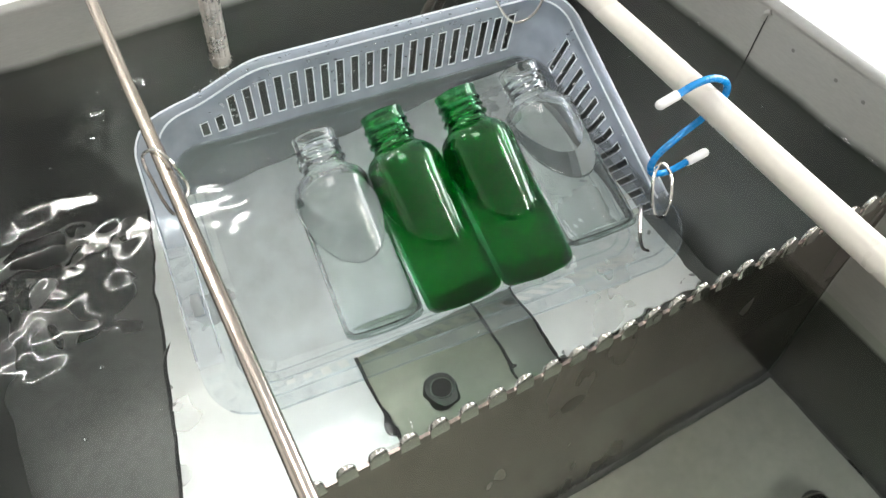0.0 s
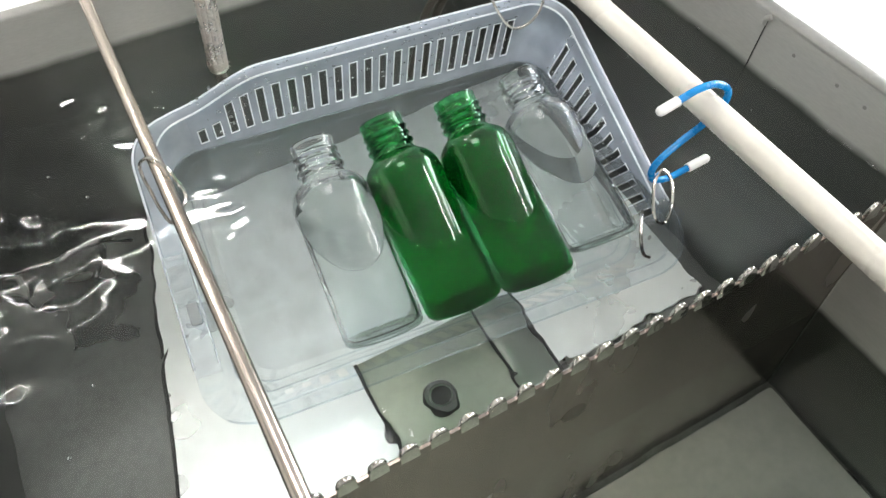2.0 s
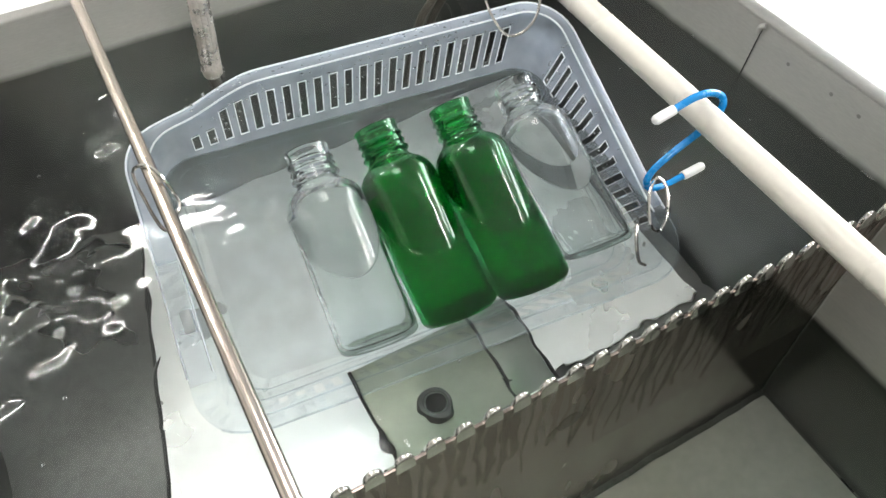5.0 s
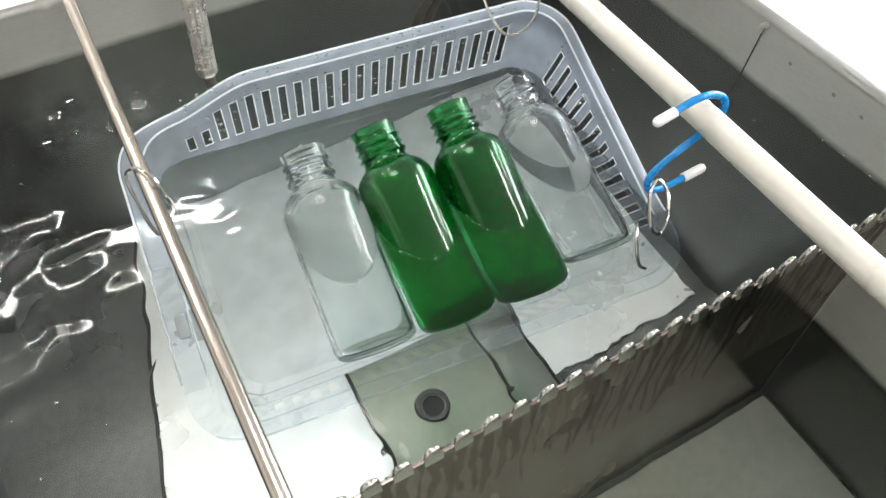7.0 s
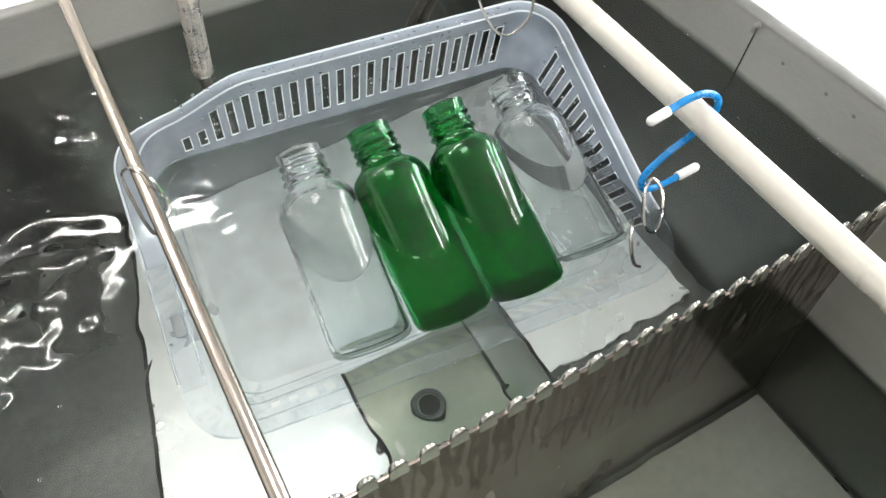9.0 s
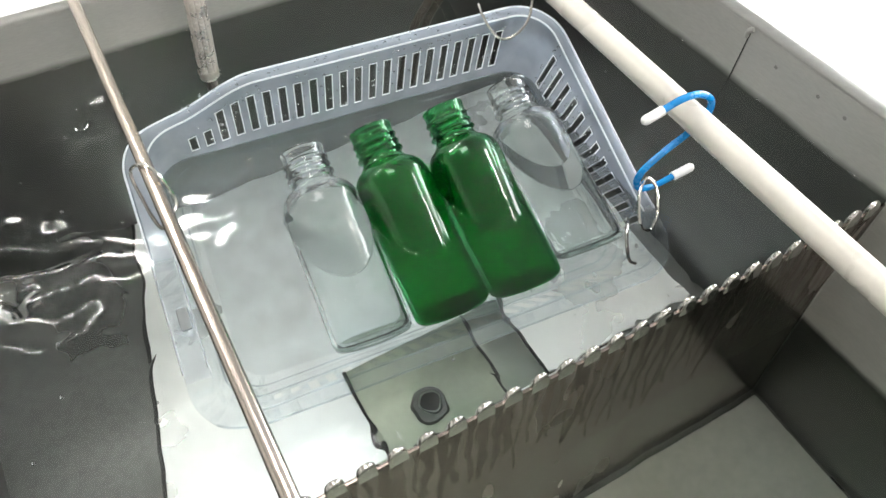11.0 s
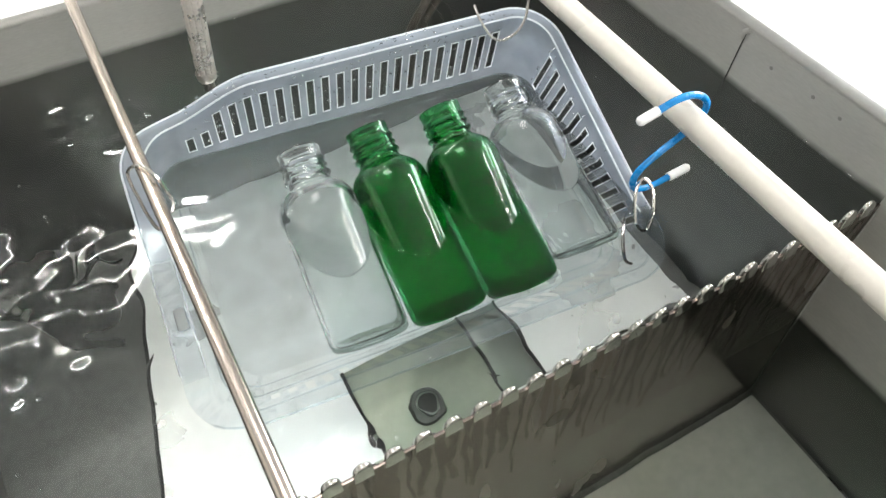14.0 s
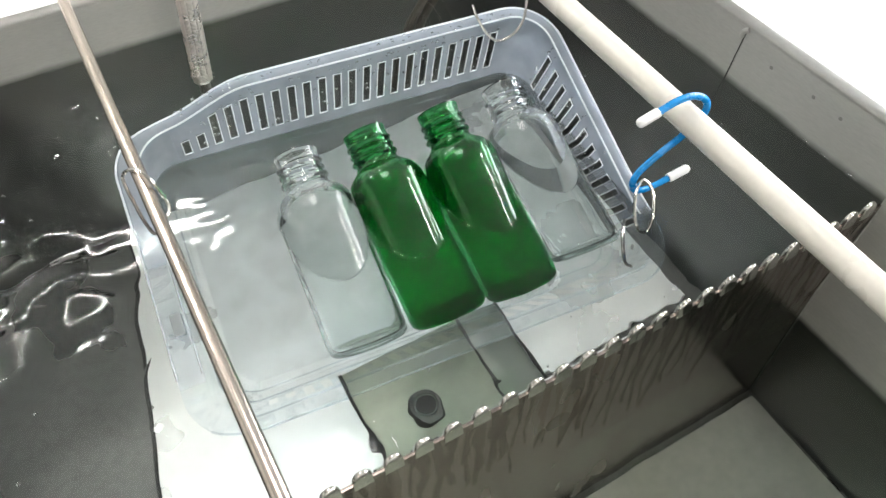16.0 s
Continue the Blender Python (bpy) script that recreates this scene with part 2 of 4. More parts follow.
CLEAR_HEEL = tint_layer("clear_heel", (0.80, 0.84, 0.82), 0.05)
GREEN_HEEL = tint_layer("green_heel", (0.24, 0.54, 0.29), 0.02)
FILM = tint_layer("water_film", (0.86, 0.83, 0.81), 0.05)
LAMP_GLOW = glow("tube_light", (1.0, 0.97, 0.90), TUBE_GLOW)
LAMP_BRIGHT = glow("bright_tube_light", (1.0, 0.97, 0.92), 84.0)
FILL_GLOW = glow("fill_panel_glow", (1.0, 0.99, 0.97), 9.8)
PANE_GLOW = glow("daylight_pane", (0.93, 0.96, 1.0), WINDOW_GLOW)

# ---- the room that closes the place ----
RX0, RX1, RY0, RY1, RZ0, RZ1 = -2.6, 2.6, -2.4, 3.0, -0.9, 1.75


def setting(name, bm, mat, label, category):
    return tagged(finish(name, bm, mat), label, category, kind="structure")


setting("room_floor", box(RX0, RX1, RY0, RY1, RZ0 - 0.1, RZ0), DARK_FLOOR, "grey vinyl floor of the workroom", "floor")
setting("ceiling", box(RX0 - 0.1, RX1 + 0.1, RY0 - 0.1, RY1 + 0.1, RZ1, RZ1 + 0.1), CEIL, "plain white painted ceiling", "ceiling")
setting("wall_west", box(RX0 - 0.1, RX0, RY0, RY1, RZ0, RZ1), PAINT, "plain light painted wall", "wall")
setting("wall_north", box(RX0 - 0.1, RX1 + 0.1, RY1, RY1 + 0.1, RZ0, RZ1), PAINT, "plain light painted wall", "wall")
setting("wall_south", box(RX0 - 0.1, RX1 + 0.1, RY0 - 0.1, RY0, RZ0, RZ1), PAINT, "plain light painted wall", "wall")
WY0, WY1, WZ0, WZ1 = -0.4, 1.4, 0.08, 1.25
east_wall = box(RX1, RX1 + 0.1, RY0, WY0, RZ0, RZ1)
box(RX1, RX1 + 0.1, WY1, RY1, RZ0, RZ1, bm=east_wall)
box(RX1, RX1 + 0.1, WY0, WY1, RZ0, WZ0, bm=east_wall)
box(RX1, RX1 + 0.1, WY0, WY1, WZ1, RZ1, bm=east_wall)
setting("wall_east", east_wall, PAINT, "plain light painted wall with a window opening", "wall")
win = thing("window_1", pose(0, 0, 0), "bright daylit window with a white frame", "window", kind="structure")
part("pane", box(RX1 + 0.06, RX1 + 0.07, WY0, WY1, WZ0, WZ1), PANE_GLOW, win)
for a, b in ((WY0, WY0 + 0.05), (WY1 - 0.05, WY1)):
    part("window_frame", box(RX1 + 0.02, RX1 + 0.055, a, b, WZ0, WZ1, 0.004), WHITE_TIP, win)


def long_light(cx, cy, along):
    """A long batten with a single bare tube under the ceiling."""
    th = thing("ceiling_light", pose(cx, cy, RZ1, 0, 0, along), "long white ceiling batten with a single glowing tube", "ceiling light", "ceiling lights")
    part("housing", box(-0.04, 0.04, -0.82, 0.82, -0.05, 0.0, 0.006), WHITE_TIP, th)
    part("tube", tube([Vector((0, -0.8, -0.085)), Vector((0, 0.8, -0.085))], 0.028, 16), LAMP_BRIGHT, th, "glowing fluorescent tube")
    return th


def ceiling_light(cx, cy, along):
    """An unseen, added batten of three bare tubes under the ceiling."""
    th = thing("ceiling_light", pose(cx, cy, RZ1, 0, 0, along), "unseen added ceiling batten with three glowing tubes", "ceiling light", "ceiling lights")
    part("housing", box(-0.20, 0.20, -0.62, 0.62, -0.05, 0.0, 0.006), WHITE_TIP, th)
    for dx in (-0.13, 0.0, 0.13):
        part("tube", tube([Vector((dx, -0.6, -0.075)), Vector((dx, 0.6, -0.075))], 0.016, 12), LAMP_GLOW, th, "glowing fluorescent tube")
    return th


# unseen battens: one for bottle streaks, one added to brighten the overflow chamber
for cx, cy, along in ((2.2, -0.75, 0), (0.25, -1.85, 90)):
    ceiling_light(cx, cy, along)
long_light(-0.62, 1.82, 90)

def fill_panel(cx, cy, mat):
    th = thing("fill_panel", pose(cx, cy, RZ1), "unseen square ceiling panel added to whiten the tank floor", "ceiling light")
    part("frame", box(-0.305, 0.305, -0.305, 0.305, -0.03, 0.0, 0.004), WHITE_TIP, th)
    part("diffuser", box(-0.29, 0.29, -0.29, 0.29, -0.034, -0.0305), mat, th, "softly glowing diffuser")
    return th


# unseen panel, added where its mirror image whitens the submerged floor
fill_panel(-0.02, 0.55, FILL_GLOW)

# ---- the tank ----
LEAN, DEEP = 0.155, 0.132                       # the long walls lean in down to this depth under the rim, then stand upright


def east(z):
    """The east wall's inside face at a height."""
    return X1 - LEAN * min(DEEP, RIM - 0.004 - z)



def wall_with_rim(name, label, line_len, m, lean):
    """A steel tank wall: sheet leaning inwards below, rolled rim and its outside skirt, along local x from 0 to line_len, inside face towards local -y."""
    th = thing(name, m, label, "tank wall", kind="structure")
    bm = bmesh.new()
    knee = RIM - 0.004 - DEEP
    prof = [(0, RIM - 0.004), (-lean * DEEP, knee), (-lean * DEEP, FLOOR), (0.004 - lean * DEEP, FLOOR), (0.004 - lean * DEEP, knee), (0.004, RIM - 0.004)]
    a, b = [[bm.verts.new((x, y, z)) for y, z in prof] for x in (0, line_len)]
    for i in range(6):
        bm.faces.new((a[i], a[(i + 1) % 6], b[(i + 1) % 6], b[i]))
    bm.faces.new(a)
    bm.faces.new(b)
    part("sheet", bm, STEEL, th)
    prof = [(0.0, RIM - 0.006), (0.0003, RIM - 0.003), (0.0014, RIM - 0.0008), (0.003, RIM), (0.006, RIM + 0.0003), (0.009, RIM), (0.0106, RIM - 0.0008), (0.0117, RIM - 0.003), (0.012, RIM - 0.007), (0.012, RIM - 0.022)]
    bm = bmesh.new()
    a = [bm.verts.new((0, y, z)) for y, z in prof]
    b = [bm.verts.new((line_len, y, z)) for y, z in prof]
    for i in range(len(prof) - 1):
        bm.faces.new((a[i], a[i + 1], b[i + 1], b[i]))
    bmesh.ops.solidify(bm, geom=bm.faces[:], thickness=0.0012)
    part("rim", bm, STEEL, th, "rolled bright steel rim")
    return th


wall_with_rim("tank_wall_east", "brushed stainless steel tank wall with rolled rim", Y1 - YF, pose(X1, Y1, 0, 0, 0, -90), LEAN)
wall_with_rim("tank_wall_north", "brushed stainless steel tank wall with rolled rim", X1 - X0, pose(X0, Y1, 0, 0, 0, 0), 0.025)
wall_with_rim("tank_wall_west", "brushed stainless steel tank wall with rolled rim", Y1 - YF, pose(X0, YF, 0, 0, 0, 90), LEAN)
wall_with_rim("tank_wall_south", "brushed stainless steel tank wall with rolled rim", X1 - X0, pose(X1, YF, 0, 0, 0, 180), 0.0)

# upright seam and weld bead on the east wall
seam = thing("wall_seam", pose(0, 0, 0), "dark upright weld seam on the steel wall", "weld seam", kind="structure")
bm = box(-0.0006, 0.0003, 0.1517, 0.1525, RIM - 0.004 - DEEP, RIM - 0.006)
for v in bm.verts:
    v.co.x += east(v.co.z)
part("joint", bm, DRAIN_DARK, seam)
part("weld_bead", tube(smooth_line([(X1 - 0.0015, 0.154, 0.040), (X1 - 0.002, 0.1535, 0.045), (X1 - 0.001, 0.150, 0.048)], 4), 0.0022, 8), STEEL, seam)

# bench around the tank
bench = box(RX0 + 0.6, X0 - 0.0135, -1.0, 1.2, 0.0, 0.03)
box(X1 + 0.0135, 1.6, -1.0, 1.2, 0.0, 0.03, bm=bench)
box(X0 - 0.0135, X1 + 0.0135, Y1 + 0.0135, 1.2, 0.0, 0.03, bm=bench)
box(X0 - 0.0135, X1 + 0.0135, -1.0, YF - 0.0135, 0.0, 0.03, bm=bench)
setting("bench_top", bench, BENCH, "glossy white laminate bench top round the tank", "bench top")

# floor of the tank with its drain; plates paint the floor's reflected light and shade
# the floor's dark tone is shade put into its colour
setting("tank_floor", box(X0, X1, YF, Y1, FLOOR - 0.02, FLOOR), STEEL_FLOOR, "steel floor under water, painted dark for shade", "tank floor")
PX = (-0.078, 0.082, 0.200, 0.238, 0.398)


def plate(x0, x1, y0, y1, mat, label, z=0.004):
    bm = box(x0, x1, y0, y1, FLOOR, FLOOR + z, 0.0015)
    return tagged(finish("tone_plate", bm, mat), label, "base plate", "plates on the tank floor", "structure")


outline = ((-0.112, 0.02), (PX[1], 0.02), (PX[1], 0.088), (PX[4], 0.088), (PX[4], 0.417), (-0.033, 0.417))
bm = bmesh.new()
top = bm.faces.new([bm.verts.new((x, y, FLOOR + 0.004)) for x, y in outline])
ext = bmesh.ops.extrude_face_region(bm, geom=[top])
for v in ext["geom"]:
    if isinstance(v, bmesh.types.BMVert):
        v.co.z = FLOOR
tagged(finish("tone_plate", bm, LIT_PLATE), "large plate painting reflected light on the submerged tank floor", "base plate", "plates on the tank floor", "structure")
plate(PX[1], PX[2] - 0.002, 0.02, 0.176, MID_PLATE, "green-grey plate with the drain, a dimmer painted floor tone", 0.0065)
plate(PX[2], PX[3] - 0.001, 0.02, 0.176, GREY_PLATE, "narrow grey plate, a painted shade on the tank floor", 0.0065)
plate(X0 + 0.024, X1 - 0.024, YF + 0.004, -0.008, LOW_PLATE, "grey plate on the overflow chamber floor")
# dark strips stand in for the shadow gaps along the plate edges
for x in (PX[1] - 0.0012, PX[2] - 0.001, PX[3] + 0.0008):
    bm = box(x - 0.0014, x + 0.0014, 0.02, 0.176, FLOOR + 0.0035, FLOOR + 0.0072)
    tagged(finish("shade_strip", bm, DRAIN_DARK), "dark strip painting the shade along a submerged plate edge", "seal strip", "strips between the plates", "structure")
bm = box(-0.0015, 0.0015, 0.0, 0.397, FLOOR, FLOOR + 0.0055)
for v in bm.verts:
    v.co.x += -0.1135 + 0.199 * v.co.y
    v.co.y += 0.02
tagged(finish("shade_strip", bm, DRAIN_DARK), "dark strip painting the shade along a submerged plate edge", "seal strip", "strips between the plates", "structure")
drain = thing("drain", pose(0.134, 0.114, FLOOR + 0.0065), "round dark drain with a steel ring", "drain")
part("ring", lathe([(0.0105, 0.0005), (0.0115, 0.003), (0.0150, 0.003), (0.0165, 0.0005)], 32, closed=True), STEEL_FLOOR, drain, "dull steel ring")
part("seal", lathe([(0.0092, 0.001), (0.0097, 0.0034), (0.0106, 0.0034), (0.0108, 0.001)], 32, closed=True), GREY_PLATE, drain, "pale inner seal")
# a black disc is painted in for the shade inside the hole
part("hole", lathe([(0.0, -0.0), (0.0105, 0.0006), (0.0105, 0.002), (0.0, 0.0012)], 24), DRAIN_DARK, drain, "black disc painting the shade inside the drain hole")

# serrated weir between the two chambers
weir = thing("weir", pose(0, 0, 0), "stainless overflow weir with a scalloped top edge", "weir", kind="structure")
part("sheet", box(X0, X1, -0.002, 0.0, FLOOR, 0.0022), STEEL_WEIR, weir)
PITCH, TOOTH0 = 0.0180, 0.144


def tooth_mesh():
    """One rounded tooth of the weir's top edge."""
    bm = bmesh.new()
    w, h = 0.0058, 0.0142
    across = ((-0.0028, 0.55), (-0.0026, 0.86), (-0.0017, 0.97), (-0.0006, 1.0), (0.0004, 0.95), (0.0009, 0.80))
    rows_ = []
    for y, f in across:
        row = [bm.verts.new((-w, y, -0.0005))]
        for i in range(11):
            a = math.pi * (1 - i / 10)
            row.append(bm.verts.new((w * (0.8 + 0.2 * f) * math.cos(a), y, 0.004 + (h - 0.004) * f * math.sin(a) ** 0.8)))
        row.append(bm.verts.new((w, y, -0.0005)))
        rows_.append(row)
    for a, b in zip(rows_, rows_[1:]):
        for i in range(len(a) - 1):
            bm.faces.new((a[i], a[i + 1], b[i + 1], b[i]))
    bm.faces.new(rows_[0])
    bm.faces.new(rows_[-1])
    bmesh.ops.recalc_face_normals(bm, faces=bm.faces)
    me = bpy.data.meshes.new("tooth")
    bm.to_mesh(me)
    bm.free()
    me.materials.append(CHROME)
    me.polygons.foreach_set("use_smooth", [True] * len(me.polygons))
    return me


TOOTH = tooth_mesh()
k0 = math.ceil((X0 + 0.008 - TOOTH0) / PITCH)
k1 = math.floor((X1 - 0.018 - TOOTH0) / PITCH)
for k in range(k0, k1 + 1):
    o = new("tooth", TOOTH)
    o.location = (TOOTH0 + k * PITCH, 0, -0.0022)
    o.parent = weir


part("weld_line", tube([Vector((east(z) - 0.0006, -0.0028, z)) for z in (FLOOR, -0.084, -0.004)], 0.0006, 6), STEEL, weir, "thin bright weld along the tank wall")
# thin dark round spot on the weir face
bm = lathe([(0.0, 0.0), (0.0090, 0.0), (0.0094, 0.0001), (0.0094, 0.0003), (0.0, 0.0003)], 20)
bmesh.ops.transform(bm, matrix=pose(0.168, -0.0019, -0.062, 90), verts=bm.verts)
part("spot", bm, ROUND_SPOT, weir, "dull dark round spot")

# ---- water ----
def sheet(name, x0, x1, y0, y1, step, height, mat):
    nx, ny = round((x1 - x0) / step), round((y1 - y0) / step)
    verts = []
    for j in range(ny + 1):
        y = y0 + (y1 - y0) * j / ny
        for i in range(nx + 1):
            x = x0 + (x1 - x0) * i / nx
            verts.append((x, y, height(x, y)))
    faces = [(j * (nx + 1) + i, j * (nx + 1) + i + 1, (j + 1) * (nx + 1) + i + 1, (j + 1) * (nx + 1) + i) for j in range(ny) for i in range(nx)]
    me = bpy.data.meshes.new(name)
    me.from_pydata(verts, [], faces)
    me.materials.append(mat)
    me.polygons.foreach_set("use_smooth", [True] * len(me.polygons))
    ob = new(name, me)
    ob.visible_shadow = False
    return ob


def bell(x, c, w):
    return math.exp(-((x - c) / w) ** 2)


# discs of stirred water that turn in the calm sheet: x, y, radius, height of the waves, waves per metre, degrees a second
STIRRED = ((-0.118, 0.196, 0.108, 0.0027, 41, 37.0), (0.150, 0.046, 0.040, 0.00030, 60, -23.0), (0.352, 0.100, 0.066, 0.00050, 42, 19.0), (-0.078, 0.046, 0.042, 0.00018, 52, 29.0), (-0.020, 0.345, 0.062, 0.0017, 50, -31.0))


def calm(x, y):
    """Calm water with a faint swell, a little livelier inside the basket's west end and at the weir."""
    z = 0.00030 * noise.noise((x * 30, y * 34, 4.1)) + 0.000045 * noise.noise((x * 75, y * 75, 9.2))
    z += 0.00022 * bell(x, 0.030, 0.030) * bell(y, 0.205, 0.040) * noise.noise((x * 70, y * 95, 0.3))
    z += 0.00028 * bell(y, 0.010, 0.014) * noise.noise((x * 130, y * 110, 2.2))
    return z


def swirl_mesh(cx, cy, rad, amp, freq, seed):
    """A disc of waves that die out to the level of the calm sheet at its edge."""
    n, m = round(rad / 0.0014), 220
    verts = [(0, 0, amp * noise.noise((0, 0, seed)))]
    for i in range(1, n + 1):
        f = i / n
        fade = (1 - f ** 3) ** 2
        for j in range(m):
            a = 2 * math.pi * j / m
            x, y = rad * f * math.cos(a), rad * f * math.sin(a)
            z = fade * amp * (1.1 * noise.noise((x * freq, y * freq, seed)) + 0.20 * noise.noise((x * freq * 2.1, y * freq * 2.1, seed + 3)))
            verts.append((x, y, z))
    faces = [(0, 1 + j, 1 + (j + 1) % m) for j in range(m)]
    for i in range(n - 1):
        p, q = 1 + i * m, 1 + (i + 1) * m
        faces += [(p + j, q + j, q + (j + 1) % m, p + (j + 1) % m) for j in range(m)]
    me = bpy.data.meshes.new("stirred_water")
    me.from_pydata(verts, [], faces)
    me.materials.append(WATER)
    me.polygons.foreach_set("use_smooth", [True] * len(me.polygons))
    return me


def outside_discs(x, y):
    return min(math.hypot(x - c[0], y - c[1]) - c[2] for c in STIRRED)


def open_sheet(name, x0, x1, y0, y1, step, height, mat, outside):
    """A water sheet with openings where outside(x, y) is negative; points beside an opening's edge are drawn onto it."""
    nx, ny = round((x1 - x0) / step), round((y1 - y0) / step)
    pts = [[x0 + (x1 - x0) * i / nx, y0 + (y1 - y0) * j / ny] for j in range(ny + 1) for i in range(nx + 1)]
    val = [outside(x, y) for x, y in pts]
    start = list(val)
    w = nx + 1
    moved = set()
    for j in range(ny + 1):
        for i in range(w):
            a = j * w + i
            for b in ((a + 1) if i < nx else None, (a + w) if j < ny else None):
                if b is None or (start[a] < 0) == (start[b] < 0):
                    continue
                pa = (x0 + (x1 - x0) * i / nx, y0 + (y1 - y0) * j / ny)
                pb = (x0 + (x1 - x0) * (b % w) / nx, y0 + (y1 - y0) * (b // w) / ny)
                lo_, hi_ = 0.0, 1.0
                for _ in range(14):
                    mid = (lo_ + hi_) / 2
                    v = outside(pa[0] + (pb[0] - pa[0]) * mid, pa[1] + (pb[1] - pa[1]) * mid)
                    if (v < 0) == (start[a] < 0):
                        lo_ = mid
                    else:
                        hi_ = mid
                near = a if lo_ < 0.5 else b
                if near not in moved:
                    moved.add(near)
                    pts[near] = [pa[0] + (pb[0] - pa[0]) * lo_, pa[1] + (pb[1] - pa[1]) * lo_]
                    val[near] = 0.0
    verts = [(x, y, 0.0 if k in moved else height(x, y)) for k, (x, y) in enumerate(pts)]
    faces = []
    for j in range(ny):
        for i in range(nx):
            q = [j * w + i, j * w + i + 1, (j + 1) * w + i + 1, (j + 1) * w + i]
            neg = [k for k in q if val[k] < 0]
            pos = [k for k in q if val[k] > 0]
            if pos and not neg:
                faces.append(tuple(q))
            elif pos and neg:
                for tri in ((q[0], q[1], q[2]), (q[0], q[2], q[3])) if val[q[1]] < 0 or val[q[3]] < 0 else ((q[0], q[1], q[3]), (q[1], q[2], q[3])):
                    if all(val[k] >= 0 for k in tri) and any(val[k] > 0 for k in tri):
                        faces.append(tri)
    me = bpy.data.meshes.new(name)
    me.from_pydata(verts, [], faces)
    me.materials.append(mat)
    me.polygons.foreach_set("use_smooth", [True] * len(me.polygons))
    ob = new(name, me)
    ob.visible_shadow = False
    return ob


low_water = tagged(sheet("overflow_water", X0 - 0.010, X1 + 0.010, YF, -0.002, 0.006, lambda x, y: 0.00022 * noise.noise((x * 26, y * 26, 7.7)) + 0.0003 * bell(y, -0.02, 0.03) * noise.noise((x * 70, y * 60, 3.3)), WATER_LOW), "calm water in the lower overflow chamber", "water", kind="structure")
low_water.location.z = LOW

def run_mesh(seed):
    """A thin wavy run of water down the face of the weir."""
    rnd = random.Random(seed)
    bm = bmesh.new()
    n = 26
    rows_ = []
    ph, amp = rnd.uniform(0, 6), rnd.uniform(0.0010, 0.0030)
    wide, drop = rnd.uniform(0.0014, 0.0046), rnd.uniform(0.07, 0.124)
    for i in range(n + 1):
        f = i / n
        z = 0.001 - f * drop
        cx = amp * math.sin(ph + 7 * f) * (0.3 + f) + 0.0006 * math.sin(ph * 3 + 23 * f)
        w = wide * (1 - 0.45 * f) * (1 + 0.25 * math.sin(ph + 15 * f))
        rows_.append([bm.verts.new((cx + w * c, -0.00022 * math.cos(c * math.pi / 2) * (0.8 + 0.4 * math.sin(31 * f + ph)) - 0.0002, z)) for c in (-1, -0.6, -0.2, 0.2, 0.6, 1)])
    for a, b in zip(rows_, rows_[1:]):
        for i in range(5):
            bm.faces.new((a[i], a[i + 1], b[i + 1], b[i]))
    return bm


RUNS = []
for k in range(k0, k1):
    o = finish("water_run", run_mesh(k + 50), FILM)
    o.visible_shadow = False
    tagged(o, "thin wavy run of water sliding down the weir face", "water run", "water runs on the weir")
    RUNS.append((o, TOOTH0 + (k + 0.5) * PITCH))
    o = finish("water_run", run_mesh(k + 150), FILM)
    o.visible_shadow = False
    tagged(o, "faint wavy run of water sliding down the weir face", "water run", "water runs on the weir")
    RUNS.append((o, TOOTH0 + (k + 0.93) * PITCH))

# ---- basket ----
BASKET = pose(0.1388, 0.1742, -0.0389, 21.6, 0.2, -5.5)
BL, BW, BH = 0.1433, 0.0948, 0.0696     # half length and half depth of the base, height
FL, FW = 0.1483, 0.1033                # half sizes at the rim


def rounded(hx, hy, r, z, n=8):
    out = []
    for cx, cy, a0 in ((hx - r, hy - r, 0), (-hx + r, hy - r, 90), (-hx + r, -hy + r, 180), (hx - r, -hy + r, 270)):
        for i in range(n + 1):
            a = radians(a0 + 90 * i / n)
            out.append(Vector((cx + r * math.cos(a), cy + r * math.sin(a), z)))
    return out


def dip(x):
    """How far the rim sinks towards the short west side."""
    s = min(1.0, max(0.0, (-x - 0.066) / 0.066))
    return 0.030 * s * s * (3 - 2 * s)


